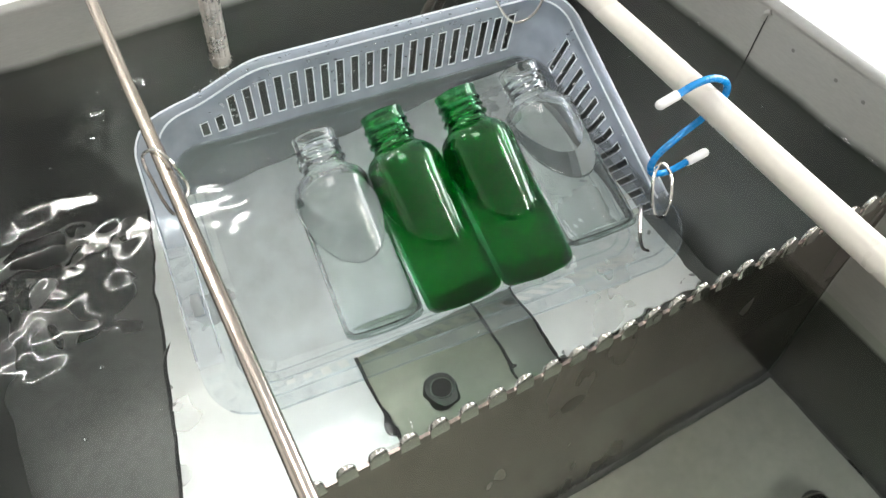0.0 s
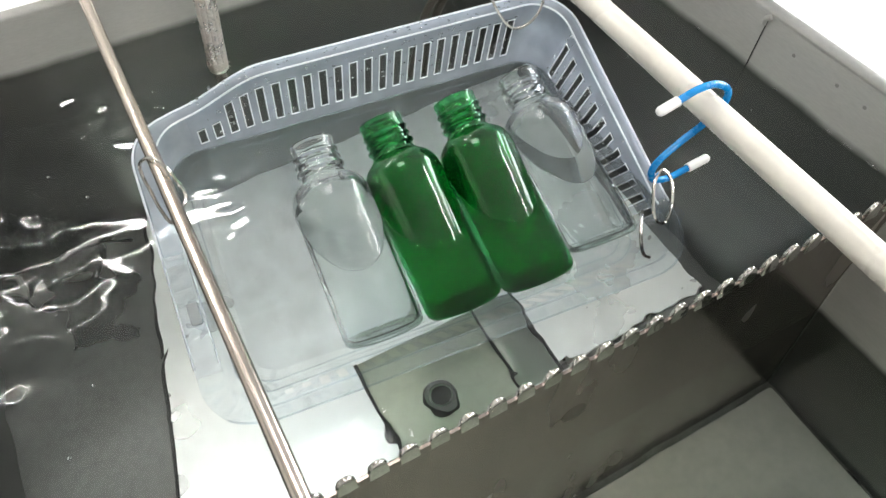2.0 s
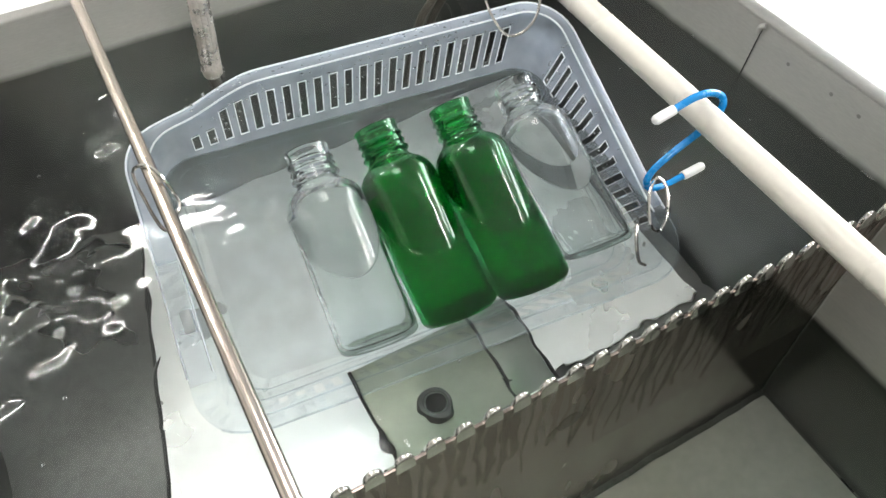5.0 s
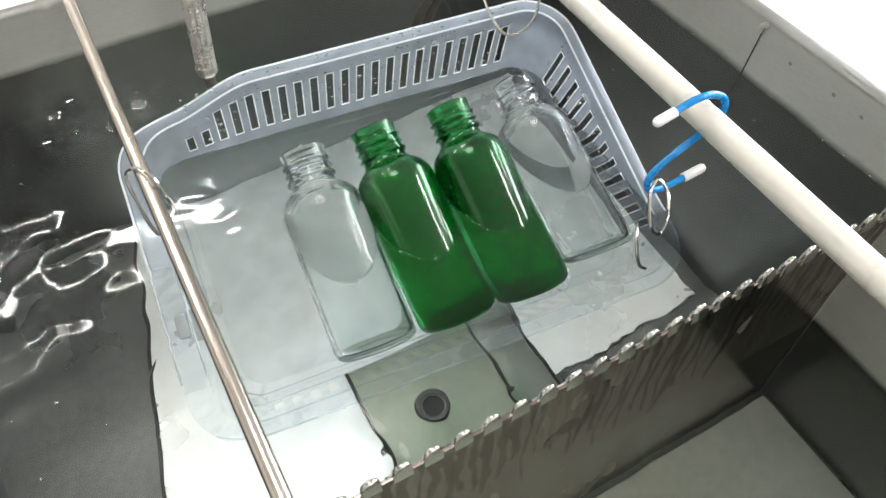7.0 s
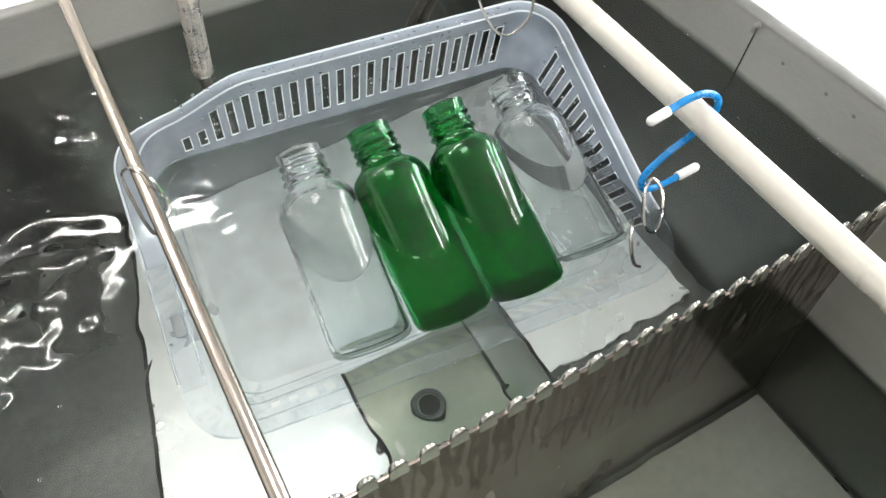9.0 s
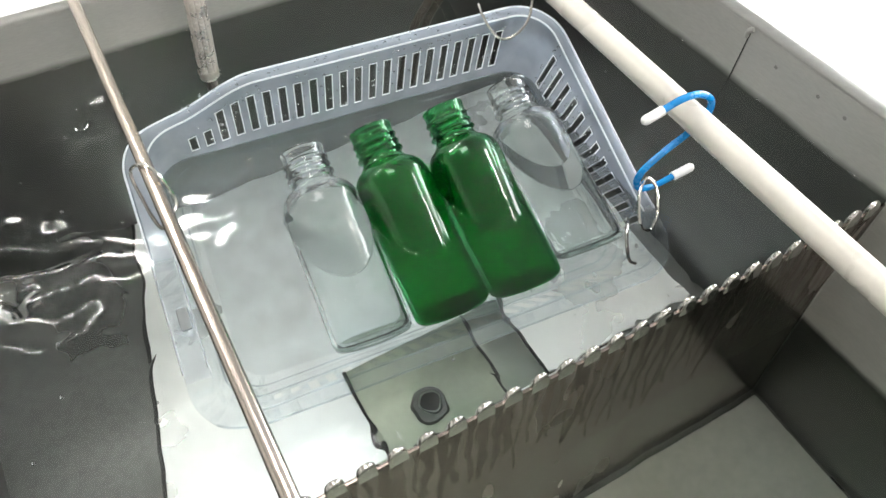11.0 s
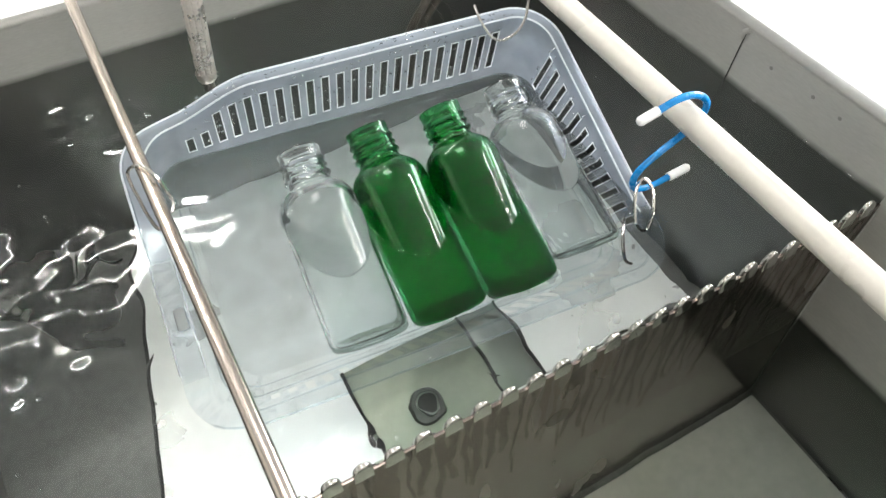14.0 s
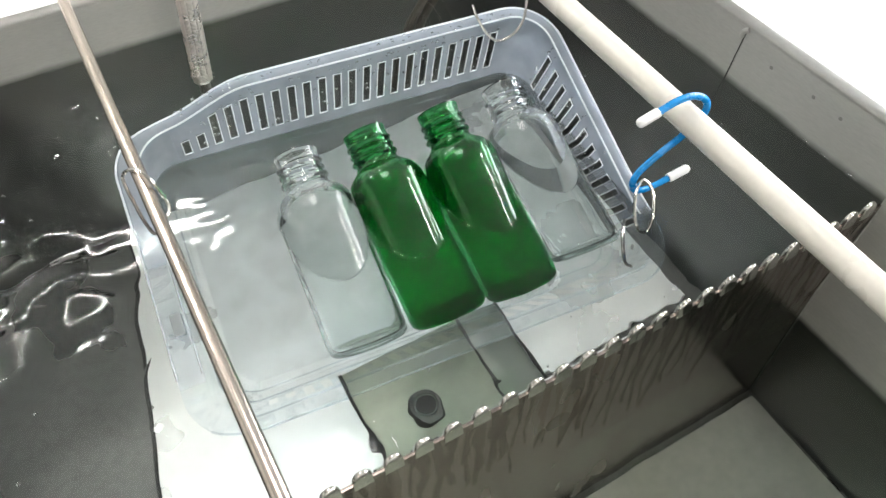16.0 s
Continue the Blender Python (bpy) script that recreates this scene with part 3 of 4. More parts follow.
def basket():
    th = thing("plastic_basket", BASKET, "milky translucent plastic basket with slotted sides, hung tilted in water", "basket")
    # base with rounded foot
    bm = bmesh.new()
    loops = [rounded(BL - 0.012, BW - 0.012, 0.016, 0.0), rounded(BL - 0.004, BW - 0.004, 0.019, 0.001), rounded(BL, BW, 0.021, 0.006)]
    rings = [[bm.verts.new(p) for p in lp] for lp in loops]
    n = len(rings[0])
    bm.faces.new(rings[0])
    for a, b in zip(rings, rings[1:]):
        for i in range(n):
            bm.faces.new((a[i], a[(i + 1) % n], b[(i + 1) % n], b[i]))
    bmesh.ops.solidify(bm, geom=bm.faces[:], thickness=0.0012)
    part("base", bm, PLASTIC_THIN, th, "clear plastic base")

    # four slotted walls: uprights between slots, bands above and below
    def wall(name, half0, half1, off0, off1, turn, slots, short, mat):
        """Wall in its own u, height frame; slots are (u, lower, upper, half width)."""
        us = sorted({-1.0, 1.0, *[u + d for u, lo, hi, w in slots for d in (-w, w)]})
        zs = [0.0, *short, 1.0]
        rot = Matrix.Rotation(radians(turn), 4, "Z")
        bm = bmesh.new()
        cache = {}

        def vert(u, t):
            k = (round(u, 5), round(t, 5))
            if k not in cache:
                half = half0 + (half1 - half0) * t
                off = off0 + (off1 - off0) * t
                p = rot @ Vector((u * (half if abs(u) == 1 else half0), off, 0.006 + (BH - 0.006) * t))
                p.z -= dip(p.x) * t
                cache[k] = bm.verts.new(p)
            return cache[k]

        for a, b in zip(us, us[1:]):
            mid = (a + b) / 2
            hole = next((s for s in slots if abs(mid - s[0]) < s[3]), None)
            for lo, hi in zip(zs, zs[1:]):
                if hole and hole[1] - 1e-6 <= lo and hi <= hole[2] + 1e-6:
                    continue
                bm.faces.new((vert(a, lo), vert(b, lo), vert(b, hi), vert(a, hi)))
        bmesh.ops.solidify(bm, geom=bm.faces[:], thickness=0.0009)
        made = part(name, bm, mat, th)
        if mat is PLASTIC:
            # a raised lip round each slot
            for u, lo_, hi_, w in slots:
                loop = []
                for du, t in ((-w, lo_), (w, lo_), (w, hi_), (-w, hi_)):
                    p = rot @ Vector(((u + du) * half0, off0 + (off1 - off0) * t - 0.0008, 0.006 + (BH - 0.006) * t))
                    p.z -= dip(p.x) * t
                    loop.append(p)
                part("slot_lip", tube([loop[0], loop[0].lerp(loop[3], 0.5), loop[3], loop[2], loop[2].lerp(loop[1], 0.5), loop[1]], 0.00045, 5, True), PLASTIC_EDGE, made)
        return made

    r0, r1 = 0.021, 0.025
    lo, mid_, hi = 0.24, 0.58, 0.84
    n_long = 22
    long_slots = [(-0.945 + 1.89 * i / (n_long - 1), lo, (mid_ if i < 2 else hi), 0.0230) for i in range(n_long)]
    n_short = 12
    short_slots = [(-0.93 + 1.86 * i / (n_short - 1), lo, hi, 0.036) for i in range(n_short)]
    zs = (lo, mid_, hi)
    wall("back_wall", BL - r0, FL - r1, BW, FW, 0, long_slots, zs, PLASTIC)
    wall("front_wall", BL - r0, FL - r1, BW, FW, 180, [(-u, a, b, w) for u, a, b, w in long_slots], zs, PLASTIC_WET)
    wall("west_wall", BW - r0, FW - r1, BL, FL, 90, [], zs, PLASTIC_WET)
    wall("east_wall", BW - r0, FW - r1, BL, FL, -90, short_slots, zs, PLASTIC)
    # rounded corners
    for sx, sy, a0 in ((1, 1, 0), (-1, 1, 90), (-1, -1, 180), (1, -1, 270)):
        bm = bmesh.new()
        grid = []
        for j in range(5):
            t = j / 4
            hx, hy, r = BL + (FL - BL) * t, BW + (FW - BW) * t, r0 + (r1 - r0) * t
            row = []
            for i in range(9):
                a = radians(a0 + 90 * i / 8)
                p = Vector((sx * (hx - r) + r * math.cos(a), sy * (hy - r) + r * math.sin(a), 0.006 + (BH - 0.006) * t))
                p.z -= dip(p.x) * t
                row.append(bm.verts.new(p))
            grid.append(row)
        for a, b in zip(grid, grid[1:]):
            for i in range(8):
                bm.faces.new((a[i], a[i + 1], b[i + 1], b[i]))
        bmesh.ops.solidify(bm, geom=bm.faces[:], thickness=0.0016)
        part("corner", bm, PLASTIC if sy > 0 else PLASTIC_WET, th)
    # turned-out rim
    bm = bmesh.new()
    rings = []
    for ex, z in ((0.0, BH - 0.003), (0.0006, BH), (0.002, BH + 0.0008), (0.0075, BH + 0.0002), (0.0095, BH - 0.0016), (0.0100, BH - 0.006)):
        lp = rounded(FL + ex, FW + ex, 0.025 + ex, z, 10)
        # the west rim is a broad grip
        for p in lp:
            if p.x < -FL * 0.9 and ex > 0.004:
                p.x -= 0.006 * min(1, (-p.x - FL * 0.9) / 0.012)
            p.z -= dip(p.x)
        dense = []
        for i, p in enumerate(lp):
            q = lp[(i + 1) % len(lp)]
            k = max(1, round((q - p).length / 0.006))
            for s in range(k):
                c = p.lerp(q, s / k)
                dense.append(c)
        rings.append(dense)
    m = min(len(r) for r in rings)
    part("foot_edge", tube(rounded(BL - 0.006, BW - 0.006, 0.018, 0.0016, 10), 0.0006, 6, True), PLASTIC_WET, th)
    part("foot_edge", tube(rounded(BL, BW, 0.021, 0.0065, 10), 0.0006, 6, True), PLASTIC_WET, th)
    # bright rolled edges of the rim, above water only
    for k, r in ((1, 0.0007), (4, 0.0008)):
        z0 = (BH, BH - 0.0016)[k == 4]
        run = [Vector((p.x, p.y, z0 - dip(p.x) + 0.0004)) for p in rings[k][:m]]
        start = next(i for i in range(m) if run[i].y >= -0.068 > run[i - 1].y)
        run = run[start:] + run[:start]
        run = [p for p in run if p.y >= -0.068]
        part("rim_edge", tube(run, r, 6), PLASTIC_EDGE, th, "bright rolled plastic edge")
        low = [Vector((p.x, p.y, z0 - dip(p.x) + 0.0004)) for p in rings[k][:m] if p.y < -0.066]
        low.sort(key=lambda p: math.atan2(p.x, p.y + 0.05))
        low = [p for p in low if p.y < -FW + 0.004] or low
        low.sort(key=lambda p: p.x)
        part("rim_edge", tube(low, r, 6), PLASTIC_WET, th, "submerged plastic edge")
    # thick lug under the west grip
    bm = box(-0.0035, 0.0035, -0.008, 0.008, -0.006, 0.006, 0.0015)
    bmesh.ops.transform(bm, matrix=pose(-FL - 0.006, -0.030, BH - 0.034), verts=bm.verts)
    part("lug", bm, LUG, th, "grey plastic lug under the grip")
    # drops clinging to the walls and rim
    rnd = random.Random(7)
    bm = bmesh.new()
    for k in range(300):
        d = rnd.uniform(0.0005, 0.0014)
        t = rnd.uniform(0.25, 1.0)
        if k % 3:
            c = Vector((rnd.uniform(-0.115, 0.12), BW + (FW - BW) * t - 0.0011, 0.006 + (BH - 0.006) * t))
        else:
            c = Vector((BL + (FL - BL) * t - 0.0011, rnd.uniform(-0.02, 0.075), 0.006 + (BH - 0.006) * t))
        if k % 5 == 0:
            c = Vector((rnd.uniform(-0.12, 0.13), FW + rnd.uniform(0.001, 0.008), BH + 0.0012))
        c.z -= dip(c.x) * min(1, t)
        r = bmesh.ops.create_icosphere(bm, subdivisions=1, radius=d)
        for v in r["verts"]:
            v.co = Vector((v.co.x, v.co.y * 0.7, v.co.z * rnd.uniform(0.9, 1.3))) + c
    o = part("water_droplet", bm, BEAD, th, "clinging water drops")
    tagged(o, kind="stuff")
    o.visible_shadow = False
    heights = (BH - 0.003, BH, BH + 0.0008, BH + 0.0002, BH - 0.0016, BH - 0.006)
    for front in (False, True):
        bm = bmesh.new()
        vs = {}

        def corner(k, i):
            if (k, i) not in vs:
                p = rings[k][i]
                vs[k, i] = bm.verts.new((p.x, p.y, heights[k] - dip(p.x)))
            return vs[k, i]

        for k in range(len(rings) - 1):
            for i in range(m):
                if (rings[0][i].y < -0.068) == front:
                    j = (i + 1) % m
                    bm.faces.new((corner(k, i), corner(k, j), corner(k + 1, j), corner(k + 1, i)))
        bmesh.ops.solidify(bm, geom=bm.faces[:], thickness=0.0012)
        part("rim", bm, PLASTIC_WET if front else PLASTIC, th, "clear submerged rim" if front else "turned-out milky plastic rim")
    return th


basket()


# ---- bottles ----
def bottle(name, mats, label, u, yaw, v=-0.085, tilt=6.5):
    R, L = 0.0240, 0.134
    outer = [(0, 0.0014), (0.010, 0.0012), (0.0185, 0.0), (0.0215, 0.0006), (0.0234, 0.0028), (R, 0.0065), (R, 0.093), (0.0238, 0.0965), (0.0230, 0.1000), (0.0214, 0.1034), (0.0190, 0.1062), (0.0164, 0.1081), (0.0143, 0.1098), (0.0132, 0.1120), (0.0131, 0.1132), (0.0142, 0.1140), (0.0149, 0.1150), (0.0147, 0.1162), (0.0134, 0.1172),
             (0.0132, 0.1185), (0.0143, 0.1198), (0.0143, 0.1206), (0.0132, 0.1220), (0.0132, 0.1232), (0.0143, 0.1246), (0.0143, 0.1254), (0.0132, 0.1268), (0.0132, 0.1305), (0.0136, 0.1322), (0.0133, 0.1335), (0.0122, L)]
    inner = [(0.0108, 0.1332), (0.0103, 0.131), (0.0103, 0.113), (0.0118, 0.1085), (0.0156, 0.1050), (0.0190, 0.1018), (0.0208, 0.0980), (0.0215, 0.093), (0.0216, 0.0075), (0.0200, 0.0048), (0.016, 0.0036), (0, 0.0046)]
    local = Matrix.Translation((u, v, 0.0018 + R * 1.11)) @ Matrix.Rotation(radians(-yaw), 4, "Z") @ Matrix.Rotation(radians(tilt - 90), 4, "X") @ Matrix.Diagonal((1.11, 1.11, 1.095, 1.0))
    th = thing(name, BASKET @ local, label, "bottle", "bottles in the basket")
    m = BASKET @ local
    dry, in_water, heel = mats
    bm = bmesh.new()
    side = bm.faces.layers.int.new("side")
    lathe(outer + inner[:1], 56, bm)
    first = set(bm.faces)
    lathe(inner, 56, bm)
    for f in bm.faces:
        f[side] = 0 if f in first else 1
    bmesh.ops.remove_doubles(bm, verts=bm.verts, dist=1e-6)
    bmesh.ops.transform(bm, matrix=m, verts=bm.verts)
    # filled with water up to the mouth's lower lip
    lip = min((m @ Vector((0.0108 * math.cos(a), 0.0108 * math.sin(a), 0.1332))).z for a in (2 * math.pi * j / 64 for j in range(64)))
    level = (LEVEL, lip - 0.0012)
    for k in (0, 1):
        fs = [f for f in bm.faces if f[side] == k]
        geom = list({v for f in fs for v in f.verts}) + list({e for f in fs for e in f.edges}) + fs
        bmesh.ops.bisect_plane(bm, geom=geom, dist=1e-6, plane_co=(0, 0, level[k]), plane_no=(0, 0, 1))
    for f in bm.faces:
        f.material_index = 1 if f.calc_center_median().z < level[f[side]] else 0
    bmesh.ops.transform(bm, matrix=m.inverted(), verts=bm.verts)
    ob = part("glass_body", bm, dry, th)
    ob.data.materials.append(in_water)
    ob.visible_shadow = False
    # tinted disc added inside; its colour darkens the heel as thick glass would
    part("heel", lathe([(0.0, 0.0030), (0.0180, 0.0022), (0.0218, 0.0034), (0.0226, 0.0050)], 56), heel, th, "tinted disc that darkens the base like thick glass").visible_shadow = False
    # the level surface of the water inside
    bm = lathe(inner, 56)
    bmesh.ops.transform(bm, matrix=m, verts=bm.verts)
    bmesh.ops.bisect_plane(bm, geom=bm.verts[:] + bm.edges[:] + bm.faces[:], dist=1e-6, plane_co=(0, 0, level[1]), plane_no=(0, 0, 1), clear_inner=True, clear_outer=True)
    bmesh.ops.edgeloop_fill(bm, edges=bm.edges[:])
    for f in bm.faces:
        if f.normal.z < 0:
            f.normal_flip()
    bmesh.ops.transform(bm, matrix=m.inverted(), verts=bm.verts)
    me = bpy.data.meshes.new("water_inside")
    bm.to_mesh(me)
    bm.free()
    me.materials.append(WATER)
    o = new("water_inside", me)
    o.parent = th
    o["label"] = "clear water filling the bottle to its neck"
    o.visible_shadow = False
    # the thin meniscus where the water meets the glass
    prof = [q for q in outer if q[0] > 0.009]

    def radius(z):
        for (r0, z0), (r1, z1) in zip(prof, prof[1:]):
            if z0 <= z <= z1:
                return r0 + (r1 - r0) * (z - z0) / max(1e-6, z1 - z0)
        return 0.012

    line = []
    for k in range(-64, 65):
        a = math.pi * k / 64
        last = None
        for j in range(0, 200):
            z = 0.004 + j * 0.126 / 199
            r = radius(z) + 0.0002
            w = m @ Vector((r * math.sin(a), -r * math.cos(a), z))
            if last and last[1].z < LEVEL <= w.z:
                line.append(Vector((r * math.sin(a), -r * math.cos(a), z)))
                break
            last = (z, w)
    if len(line) > 8:
        o = part("waterline", tube(line, 0.00035, 6), BEAD, th, "thin bright meniscus line")
        o.visible_shadow = False
    back = m.inverted()

    def outside_bottle(x, y):
        p = back @ Vector((x, y, LEVEL))
        if p.z < 0.0:
            return -p.z + 0.0001
        if p.z > L:
            return p.z - L + 0.0001
        return math.hypot(p.x, p.y) - radius(p.z)

    BOTTLES.append(outside_bottle)
    return th


BOTTLES = []
bottle("glass_bottle", (CLEAR, CLEAR_WET, CLEAR_HEEL), "clear round glass bottle lying in the basket beside a green one", -0.0482, -1.0, -0.087, 7.5)
bottle("glass_bottle", (GREEN, GREEN_WET, GREEN_HEEL), "green round glass bottle with threaded neck lying in the basket", 0.0075, -4, -0.087, 10.0)
bottle("glass_bottle", (GREEN, GREEN_WET, GREEN_HEEL), "green round glass bottle with threaded neck lying half under water", 0.0613, -3.8, -0.087, 10.4)
bottle("glass_bottle", (CLEAR, CLEAR_WET, CLEAR_HEEL), "clear round glass bottle lying against the slotted basket end", 0.1155, -2, -0.078, 4.0)

def outside_all(x, y):
    v = outside_discs(x, y)
    if -0.03 < x < 0.32 and 0.06 < y < 0.32:
        v = min(v, *[f(x, y) for f in BOTTLES])
    return v


# the tank's water lies round the bottles and the stirred discs
water = tagged(open_sheet("water", X0 - 0.010, X1 + 0.010, Y0, Y1 + 0.002, 0.0022, calm, WATER, outside_all), "clear rippled water filling the steel tank", "water", kind="structure")
SWIRLS = []
for k, (cx, cy, rad, amp, freq, turn) in enumerate(STIRRED):
    o = new("stirred_water", swirl_mesh(cx, cy, rad, amp, freq, 0.7 + 5.3 * k))
    o.parent = water
    o.visible_shadow = False
    SWIRLS.append((o, cx, cy, turn))

# ---- rod, pipe, hook, rings, hoses ----
rod = tagged(finish("support_rod", tube([Vector((-0.004, -0.455, RIM + 0.006)), Vector((-0.004, 0.452, RIM + 0.006))], 0.0044, 20), ROD_STEEL), "slim stainless steel rod laid across the tank", "rod")
pipe = tagged(finish("plastic_pipe", tube([Vector((0.2965, -0.44, RIM + 0.0105)), Vector((0.322, 0.452, RIM + 0.0105))], 0.0090, 32), PVC), "cream plastic pipe laid across the tank rim", "pipe")

hook = thing("s_hook", pose(0, 0, 0), "blue vinyl-coated S-hook with white tips over the pipe", "hook")
HY = 0.088
S_LINE = smooth_line([(x, HY + dy, z) for x, z, dy in ((0.273, 0.0745, 0), (0.285, 0.077, 0), (0.299, 0.0800, 0), (0.313, 0.0785, 0), (0.326, 0.070, 0), (0.329, 0.058, 0), (0.317, 0.046, 0), (0.299, 0.0370, 0), (0.284, 0.0270, 0), (0.2805, 0.0170, 0), (0.286, 0.008, 0), (0.300, 0.0035, 0), (0.315, 0.005, 0), (0.330, 0.0065, 0))], 8)
part("wire", tube(S_LINE, 0.0024, 12), BLUE, hook)
for line in (S_LINE[:9], S_LINE[-9:][::-1]):
    rr = [0.0033] * len(line)
    way = (line[0] - line[1]).normalized()
    part("tip", tube([line[0] + way * 0.0035, line[0] + way * 0.0028, line[0] + way * 0.0014] + line, [0.0009, 0.0022, 0.0031] + rr, 14), WHITE_TIP, hook, "white rubber tip")


def ring(label, pts, r=0.0009, closed=False, name="wire_ring"):
    return tagged(finish(name, tube(smooth_line(pts, 10, closed), r, 8, closed), CHROME), label, "wire ring", "wire rings on the basket")


ring("polished steel split ring joining hook and basket rim", [(0.288, 0.086, 0.0185), (0.292, 0.079, 0.012), (0.287, 0.069, 0.002), (0.276, 0.061, -0.004), (0.269, 0.062, 0.000), (0.270, 0.070, 0.009), (0.278, 0.081, 0.017)], 0.0012, True)
ring("short bent steel wire end through the basket rim", [(0.268, 0.076, -0.004), (0.262, 0.070, 0.003), (0.255, 0.062, 0.003), (0.249, 0.053, -0.001), (0.247, 0.047, -0.006), (0.250, 0.044, -0.009)], 0.0012)
ring("large steel ring looped over the rod and basket grip", [(-0.013, 0.22, 0.054), (-0.009, 0.214, 0.062), (-0.004, 0.208, 0.066), (-0.0, 0.198, 0.065), (0.003, 0.194, 0.055), (0.004, 0.19, 0.045), (-0.002, 0.185, 0.041), (-0.009, 0.179, 0.04), (-0.012, 0.189, 0.043), (-0.013, 0.202, 0.046), (-0.014, 0.214, 0.05)], 0.0011, True)
ring("steel ring hanging through the slotted basket rim", [(0.272, 0.214, 0.088), (0.269, 0.212, 0.075), (0.262, 0.212, 0.066), (0.252, 0.2145, 0.062), (0.246, 0.220, 0.065), (0.243, 0.231, 0.074), (0.246, 0.242, 0.076)], 0.0010)


def braided_hose():
    th = thing("braided_hose", pose(0.069, 0.360, 0.006), "braided stainless steel hose dipping into the water", "hose")
    top = Vector((0.016, 0.006, 0.34))
    axis = [Vector((0, 0, -0.004)).lerp(top, i / 24) + Vector((0.004 * math.sin(i * 0.12), 0, 0)) for i in range(25)]
    part("core", tube(axis, 0.0070, 14), RUBBER, th)
    # woven sleeve: the strands stand proud where they cross over
    bm = bmesh.new()
    n, seg = 620, 100
    rings = []
    for i in range(n + 1):
        g = 24 * i / n
        p = axis[min(23, int(g))].lerp(axis[min(23, int(g)) + 1], g - min(23, int(g)))
        ring_ = []
        for j in range(seg):
            a = 2 * math.pi * j / seg
            column = j * 10 / seg
            across = column % 1.0
            slant = across if int(column) % 2 else 1 - across
            lift = 0.0010 * math.sin(math.pi * across) ** 0.5 * (0.35 + 0.65 * abs(math.sin(math.pi * (i / 6.0 + 0.8 * slant))))
            ring_.append(bm.verts.new(p + Vector((math.cos(a), math.sin(a), 0)) * (0.0072 + lift)))
        rings.append(ring_)
    for p, q in zip(rings, rings[1:]):
        for j in range(seg):
            bm.faces.new((p[j], p[(j + 1) % seg], q[(j + 1) % seg], q[j]))
    part("braid", bm, BRAID, th, "woven steel wire sleeve")
    # frayed wire ends at the lower edge
    rnd = random.Random(3)
    for k in range(9):
        a = 2 * math.pi * k / 9 + rnd.uniform(-0.2, 0.2)
        c = Vector((math.cos(a), math.sin(a), 0))
        part("wire_end", tube([c * 0.0074, c * 0.0080 + Vector((0, 0, -0.003)), c * rnd.uniform(0.0084, 0.0105) + Vector((0, 0, -0.0055))], 0.0003, 5), BRAID, th)
    part("ferrule", lathe([(0.0070, -0.012), (0.0076, -0.011), (0.0080, 0.0), (0.0076, 0.0015), (0.0070, 0.002)], 20, closed=True), BRAID, th, "steel end ferrule")
    part("nozzle", lathe([(0.0040, -0.07), (0.0046, -0.07), (0.0046, -0.008), (0.0040, -0.008)], 16, closed=True), RUBBER, th, "dark nozzle under water")
    return th


braided_hose()
for dx in (0.0, 0.012):
    tagged(finish("inlet_tube", tube(smooth_line([(0.235 + dx, 0.352, -0.12), (0.250 + dx, 0.356, -0.035), (0.266 + dx, 0.360, 0.0), (0.285 + dx, 0.366, 0.035), (0.300 + dx, 0.380, 0.12), (0.305 + dx, 0.390, 0.25)], 6), 0.0042, 10), RUBBER), "dark inlet tube dipping into the water", "tube", "inlet tubes")


# drops along the east waterline, and bubbles drifting on the water
for y, length in ((0.046, 0.009), (0.064, 0.006), (0.021, 0.012), (0.118, 0.004), (0.205, 0.006)):
    o = tagged(finish("water_bead", tube(smooth_line([(east(0.005) - 0.0007, y, 0.0050), (east(0.005) - 0.0010, y + length / 2, 0.0056), (east(0.005) - 0.0007, y + length, 0.0048)], 4), [0.0003] + [0.0009] * 7 + [0.0003], 7), BEAD), "small bright water bead on the steel wall", "water bead", "water beads on the wall")
    o.visible_shadow = False

for x, length in ((-0.040, 0.012), (0.012, 0.006), (0.066, 0.014), (0.108, 0.007)):
    o = tagged(finish("water_bead", tube(smooth_line([(x, Y1 - 0.0025, 0.0050), (x + length / 2, Y1 - 0.0028, 0.0056), (x + length, Y1 - 0.0025, 0.0049)], 4), [0.0003] + [0.0008] * 7 + [0.0003], 7), BEAD), "small bright water bead on the steel wall", "water bead", "water beads on the wall")
    o.visible_shadow = False
for y, z in ((0.1200, 0.0340), (0.0800, 0.0350), (0.0550, 0.0340)):
    bm = lathe([(0.0, 0.0), (0.0012, 0.0), (0.0016, 0.0001), (0.0, 0.0002)], 12)
    bmesh.ops.transform(bm, matrix=pose(east(z) - 0.0001, y, z, 0, -90), verts=bm.verts)
    tagged(finish("pit_mark", bm, PIT), "small dull pit mark on the steel wall", "pit mark", "pit marks on the wall")

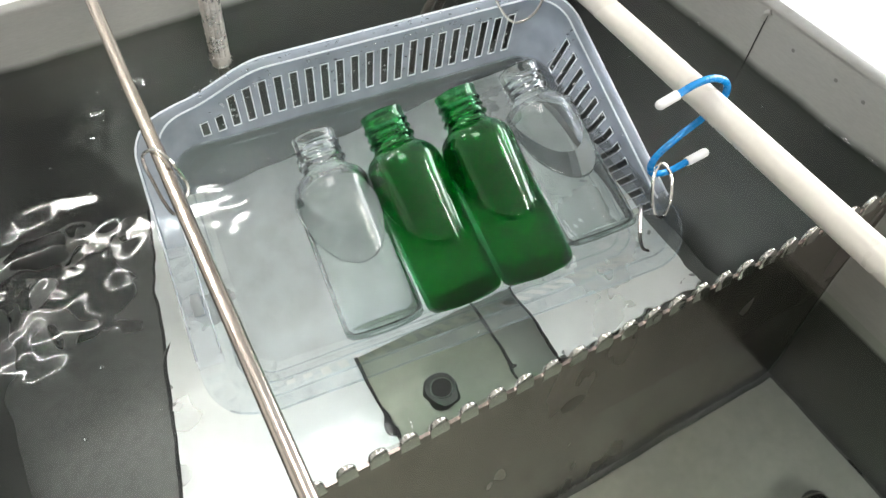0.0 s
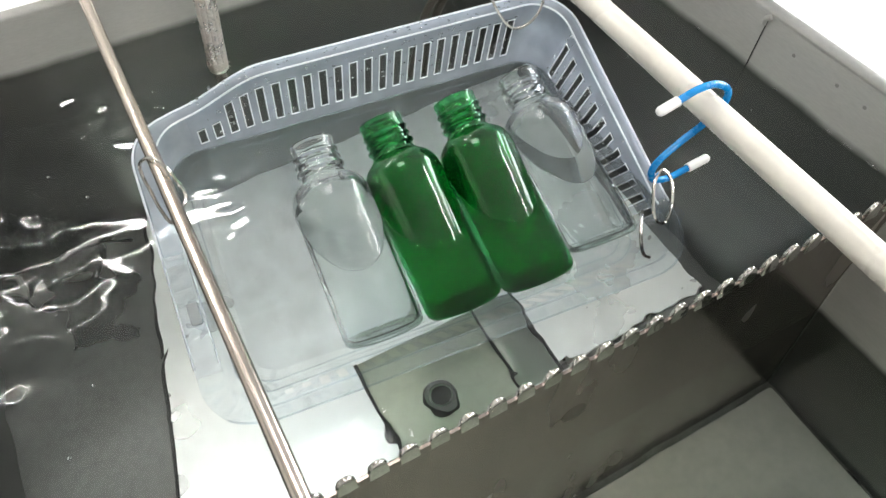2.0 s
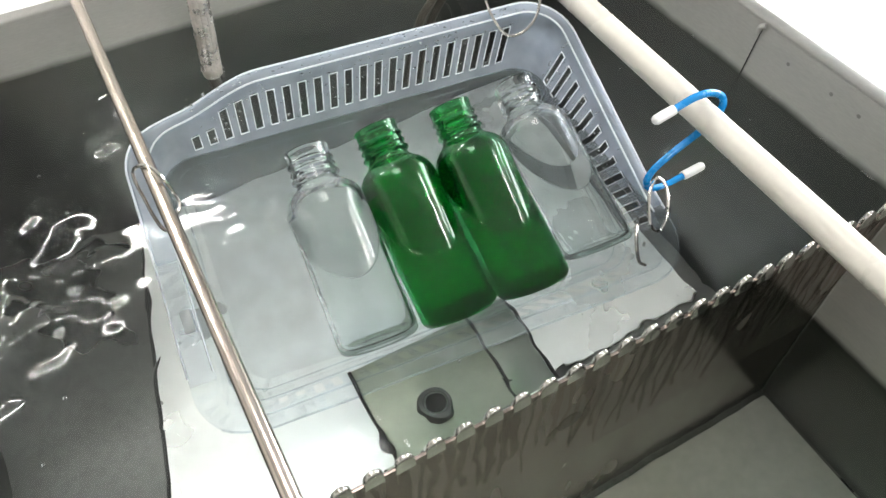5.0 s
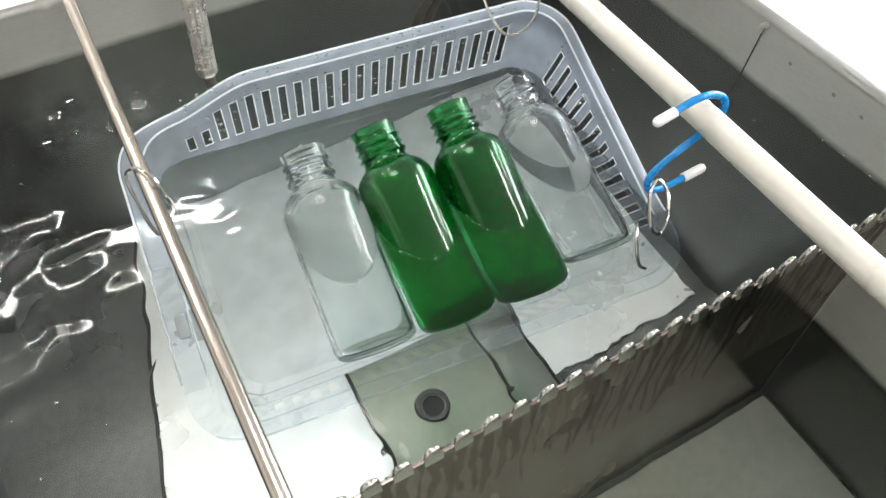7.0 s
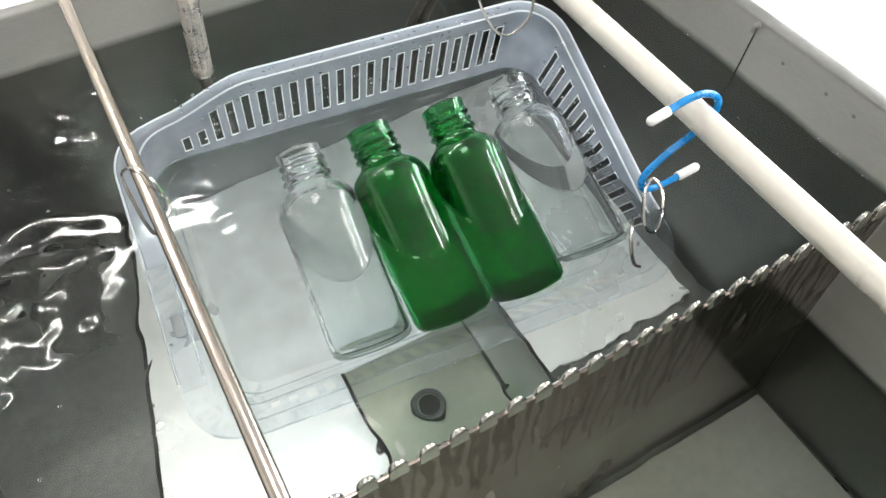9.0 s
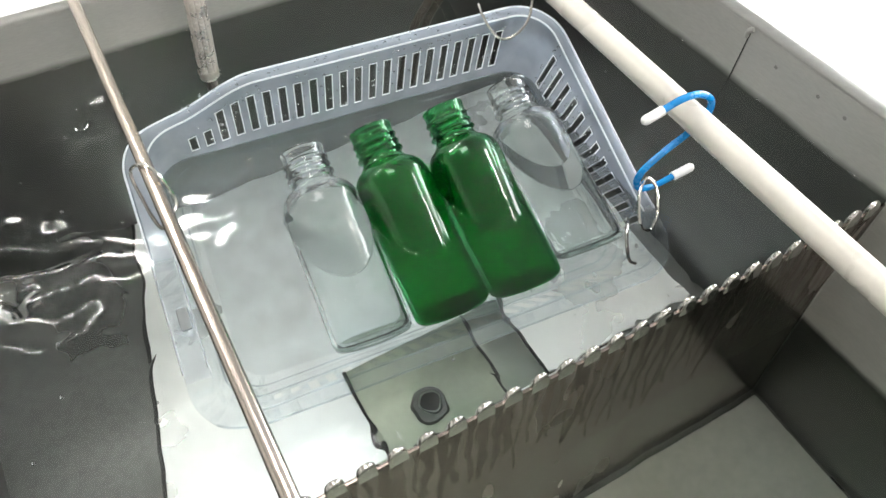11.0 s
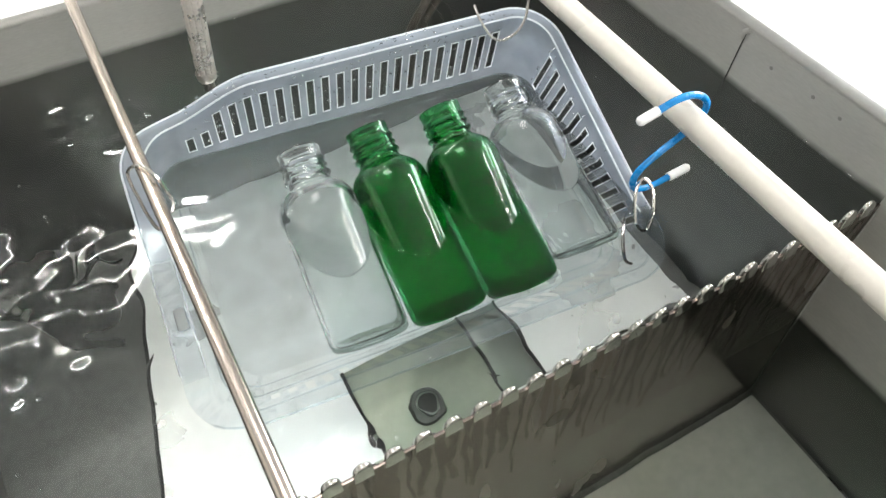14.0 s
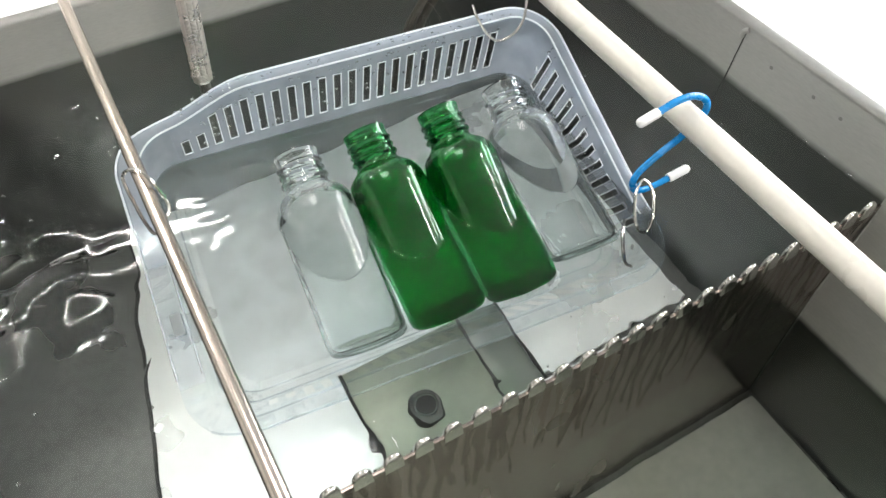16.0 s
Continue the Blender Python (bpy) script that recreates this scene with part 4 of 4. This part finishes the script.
BUBBLES = []
rnd = random.Random(21)
bubble_bm = bmesh.new()
bmesh.ops.create_uvsphere(bubble_bm, u_segments=12, v_segments=8, radius=0.0011)
BUBBLE = bpy.data.meshes.new("bubble")
bubble_bm.to_mesh(BUBBLE)
bubble_bm.free()
BUBBLE.materials.append(BEAD)
BUBBLE.polygons.foreach_set("use_smooth", [True] * len(BUBBLE.polygons))
for x, y in ((-0.055, 0.262), (-0.082, 0.121), (0.372, 0.072), (-0.03, 0.335), (0.02, 0.352), (-0.12, 0.24), (0.355, 0.205), (0.118, 0.038), (-0.10, 0.085), (0.402, 0.110), (0.05, 0.30), (-0.07, 0.30)):
    o = tagged(new("bubble", BUBBLE), "tiny clear bubble floating on the water", "bubble", "bubbles on the water")
    o.visible_shadow = False
    BUBBLES.append((o, x, y))


fit_ = thing("drain_fitting", pose(0.360, -0.114, FLOOR + 0.004), "small steel elbow fitting on the overflow chamber floor", "pipe fitting")
part("flange", lathe([(0.006, 0.0), (0.013, 0.0), (0.013, 0.003), (0.006, 0.004)], 20, closed=True), STEEL_FLOOR, fit_)
part("elbow", tube(smooth_line([(0, 0, 0.0), (0, 0, 0.016), (-0.006, 0.002, 0.024), (-0.020, 0.004, 0.026)], 5), 0.0065, 12), CHROME, fit_)


# ---- what moves ----
def motions():
    rows = [(i / 2, pose(0, 0, 0.0015 + 0.0030 * min(1.0, i / 8))) for i in range(33)]
    walk(water, rows)
    for k, (o, cx, cy, turn) in enumerate(SWIRLS):
        walk(o, [(i / 5, pose(cx, cy, 0.0, 0, 0, turn * i / 5 + 14 * math.sin(2.9 * i / 5 + k))) for i in range(81)])
    # the rising water comes over the weir after three seconds and runs down its face
    for n, (o, x) in enumerate(RUNS):
        start = 2.7 + 1.1 * ((n * 7) % 11) / 11
        rows = []
        for i in range(81):
            t = i / 5
            f = min(1.0, max(0.0, (t - start) / 0.6))
            rows.append((t, pose(x + 0.0009 * math.sin(5.1 * t + n), 0.0016 - 0.0038 * f, 0.0035 * math.sin(7.3 * t + 2 * n))))
        walk(o, rows)
    for n, (o, x, y) in enumerate(BUBBLES):
        walk(o, [(i / 2, pose(x + 0.004 * math.sin(0.7 * i / 2 + n) - 0.0006 * i, y + 0.003 * math.sin(0.9 * i / 2 + 2 * n), 0.0048 - 0.0030 * max(0.0, 1 - i / 8))) for i in range(33)])
    rows = [(i / 5, pose(0.004 * math.sin(2.3 * i / 5), 0, LOW + 0.024 * max(0.0, 1 - i / 5 / 2.6) ** 1.5 + 0.0006 * math.sin(1.1 * i / 5))) for i in range(81)]
    walk(low_water, rows)


motions()
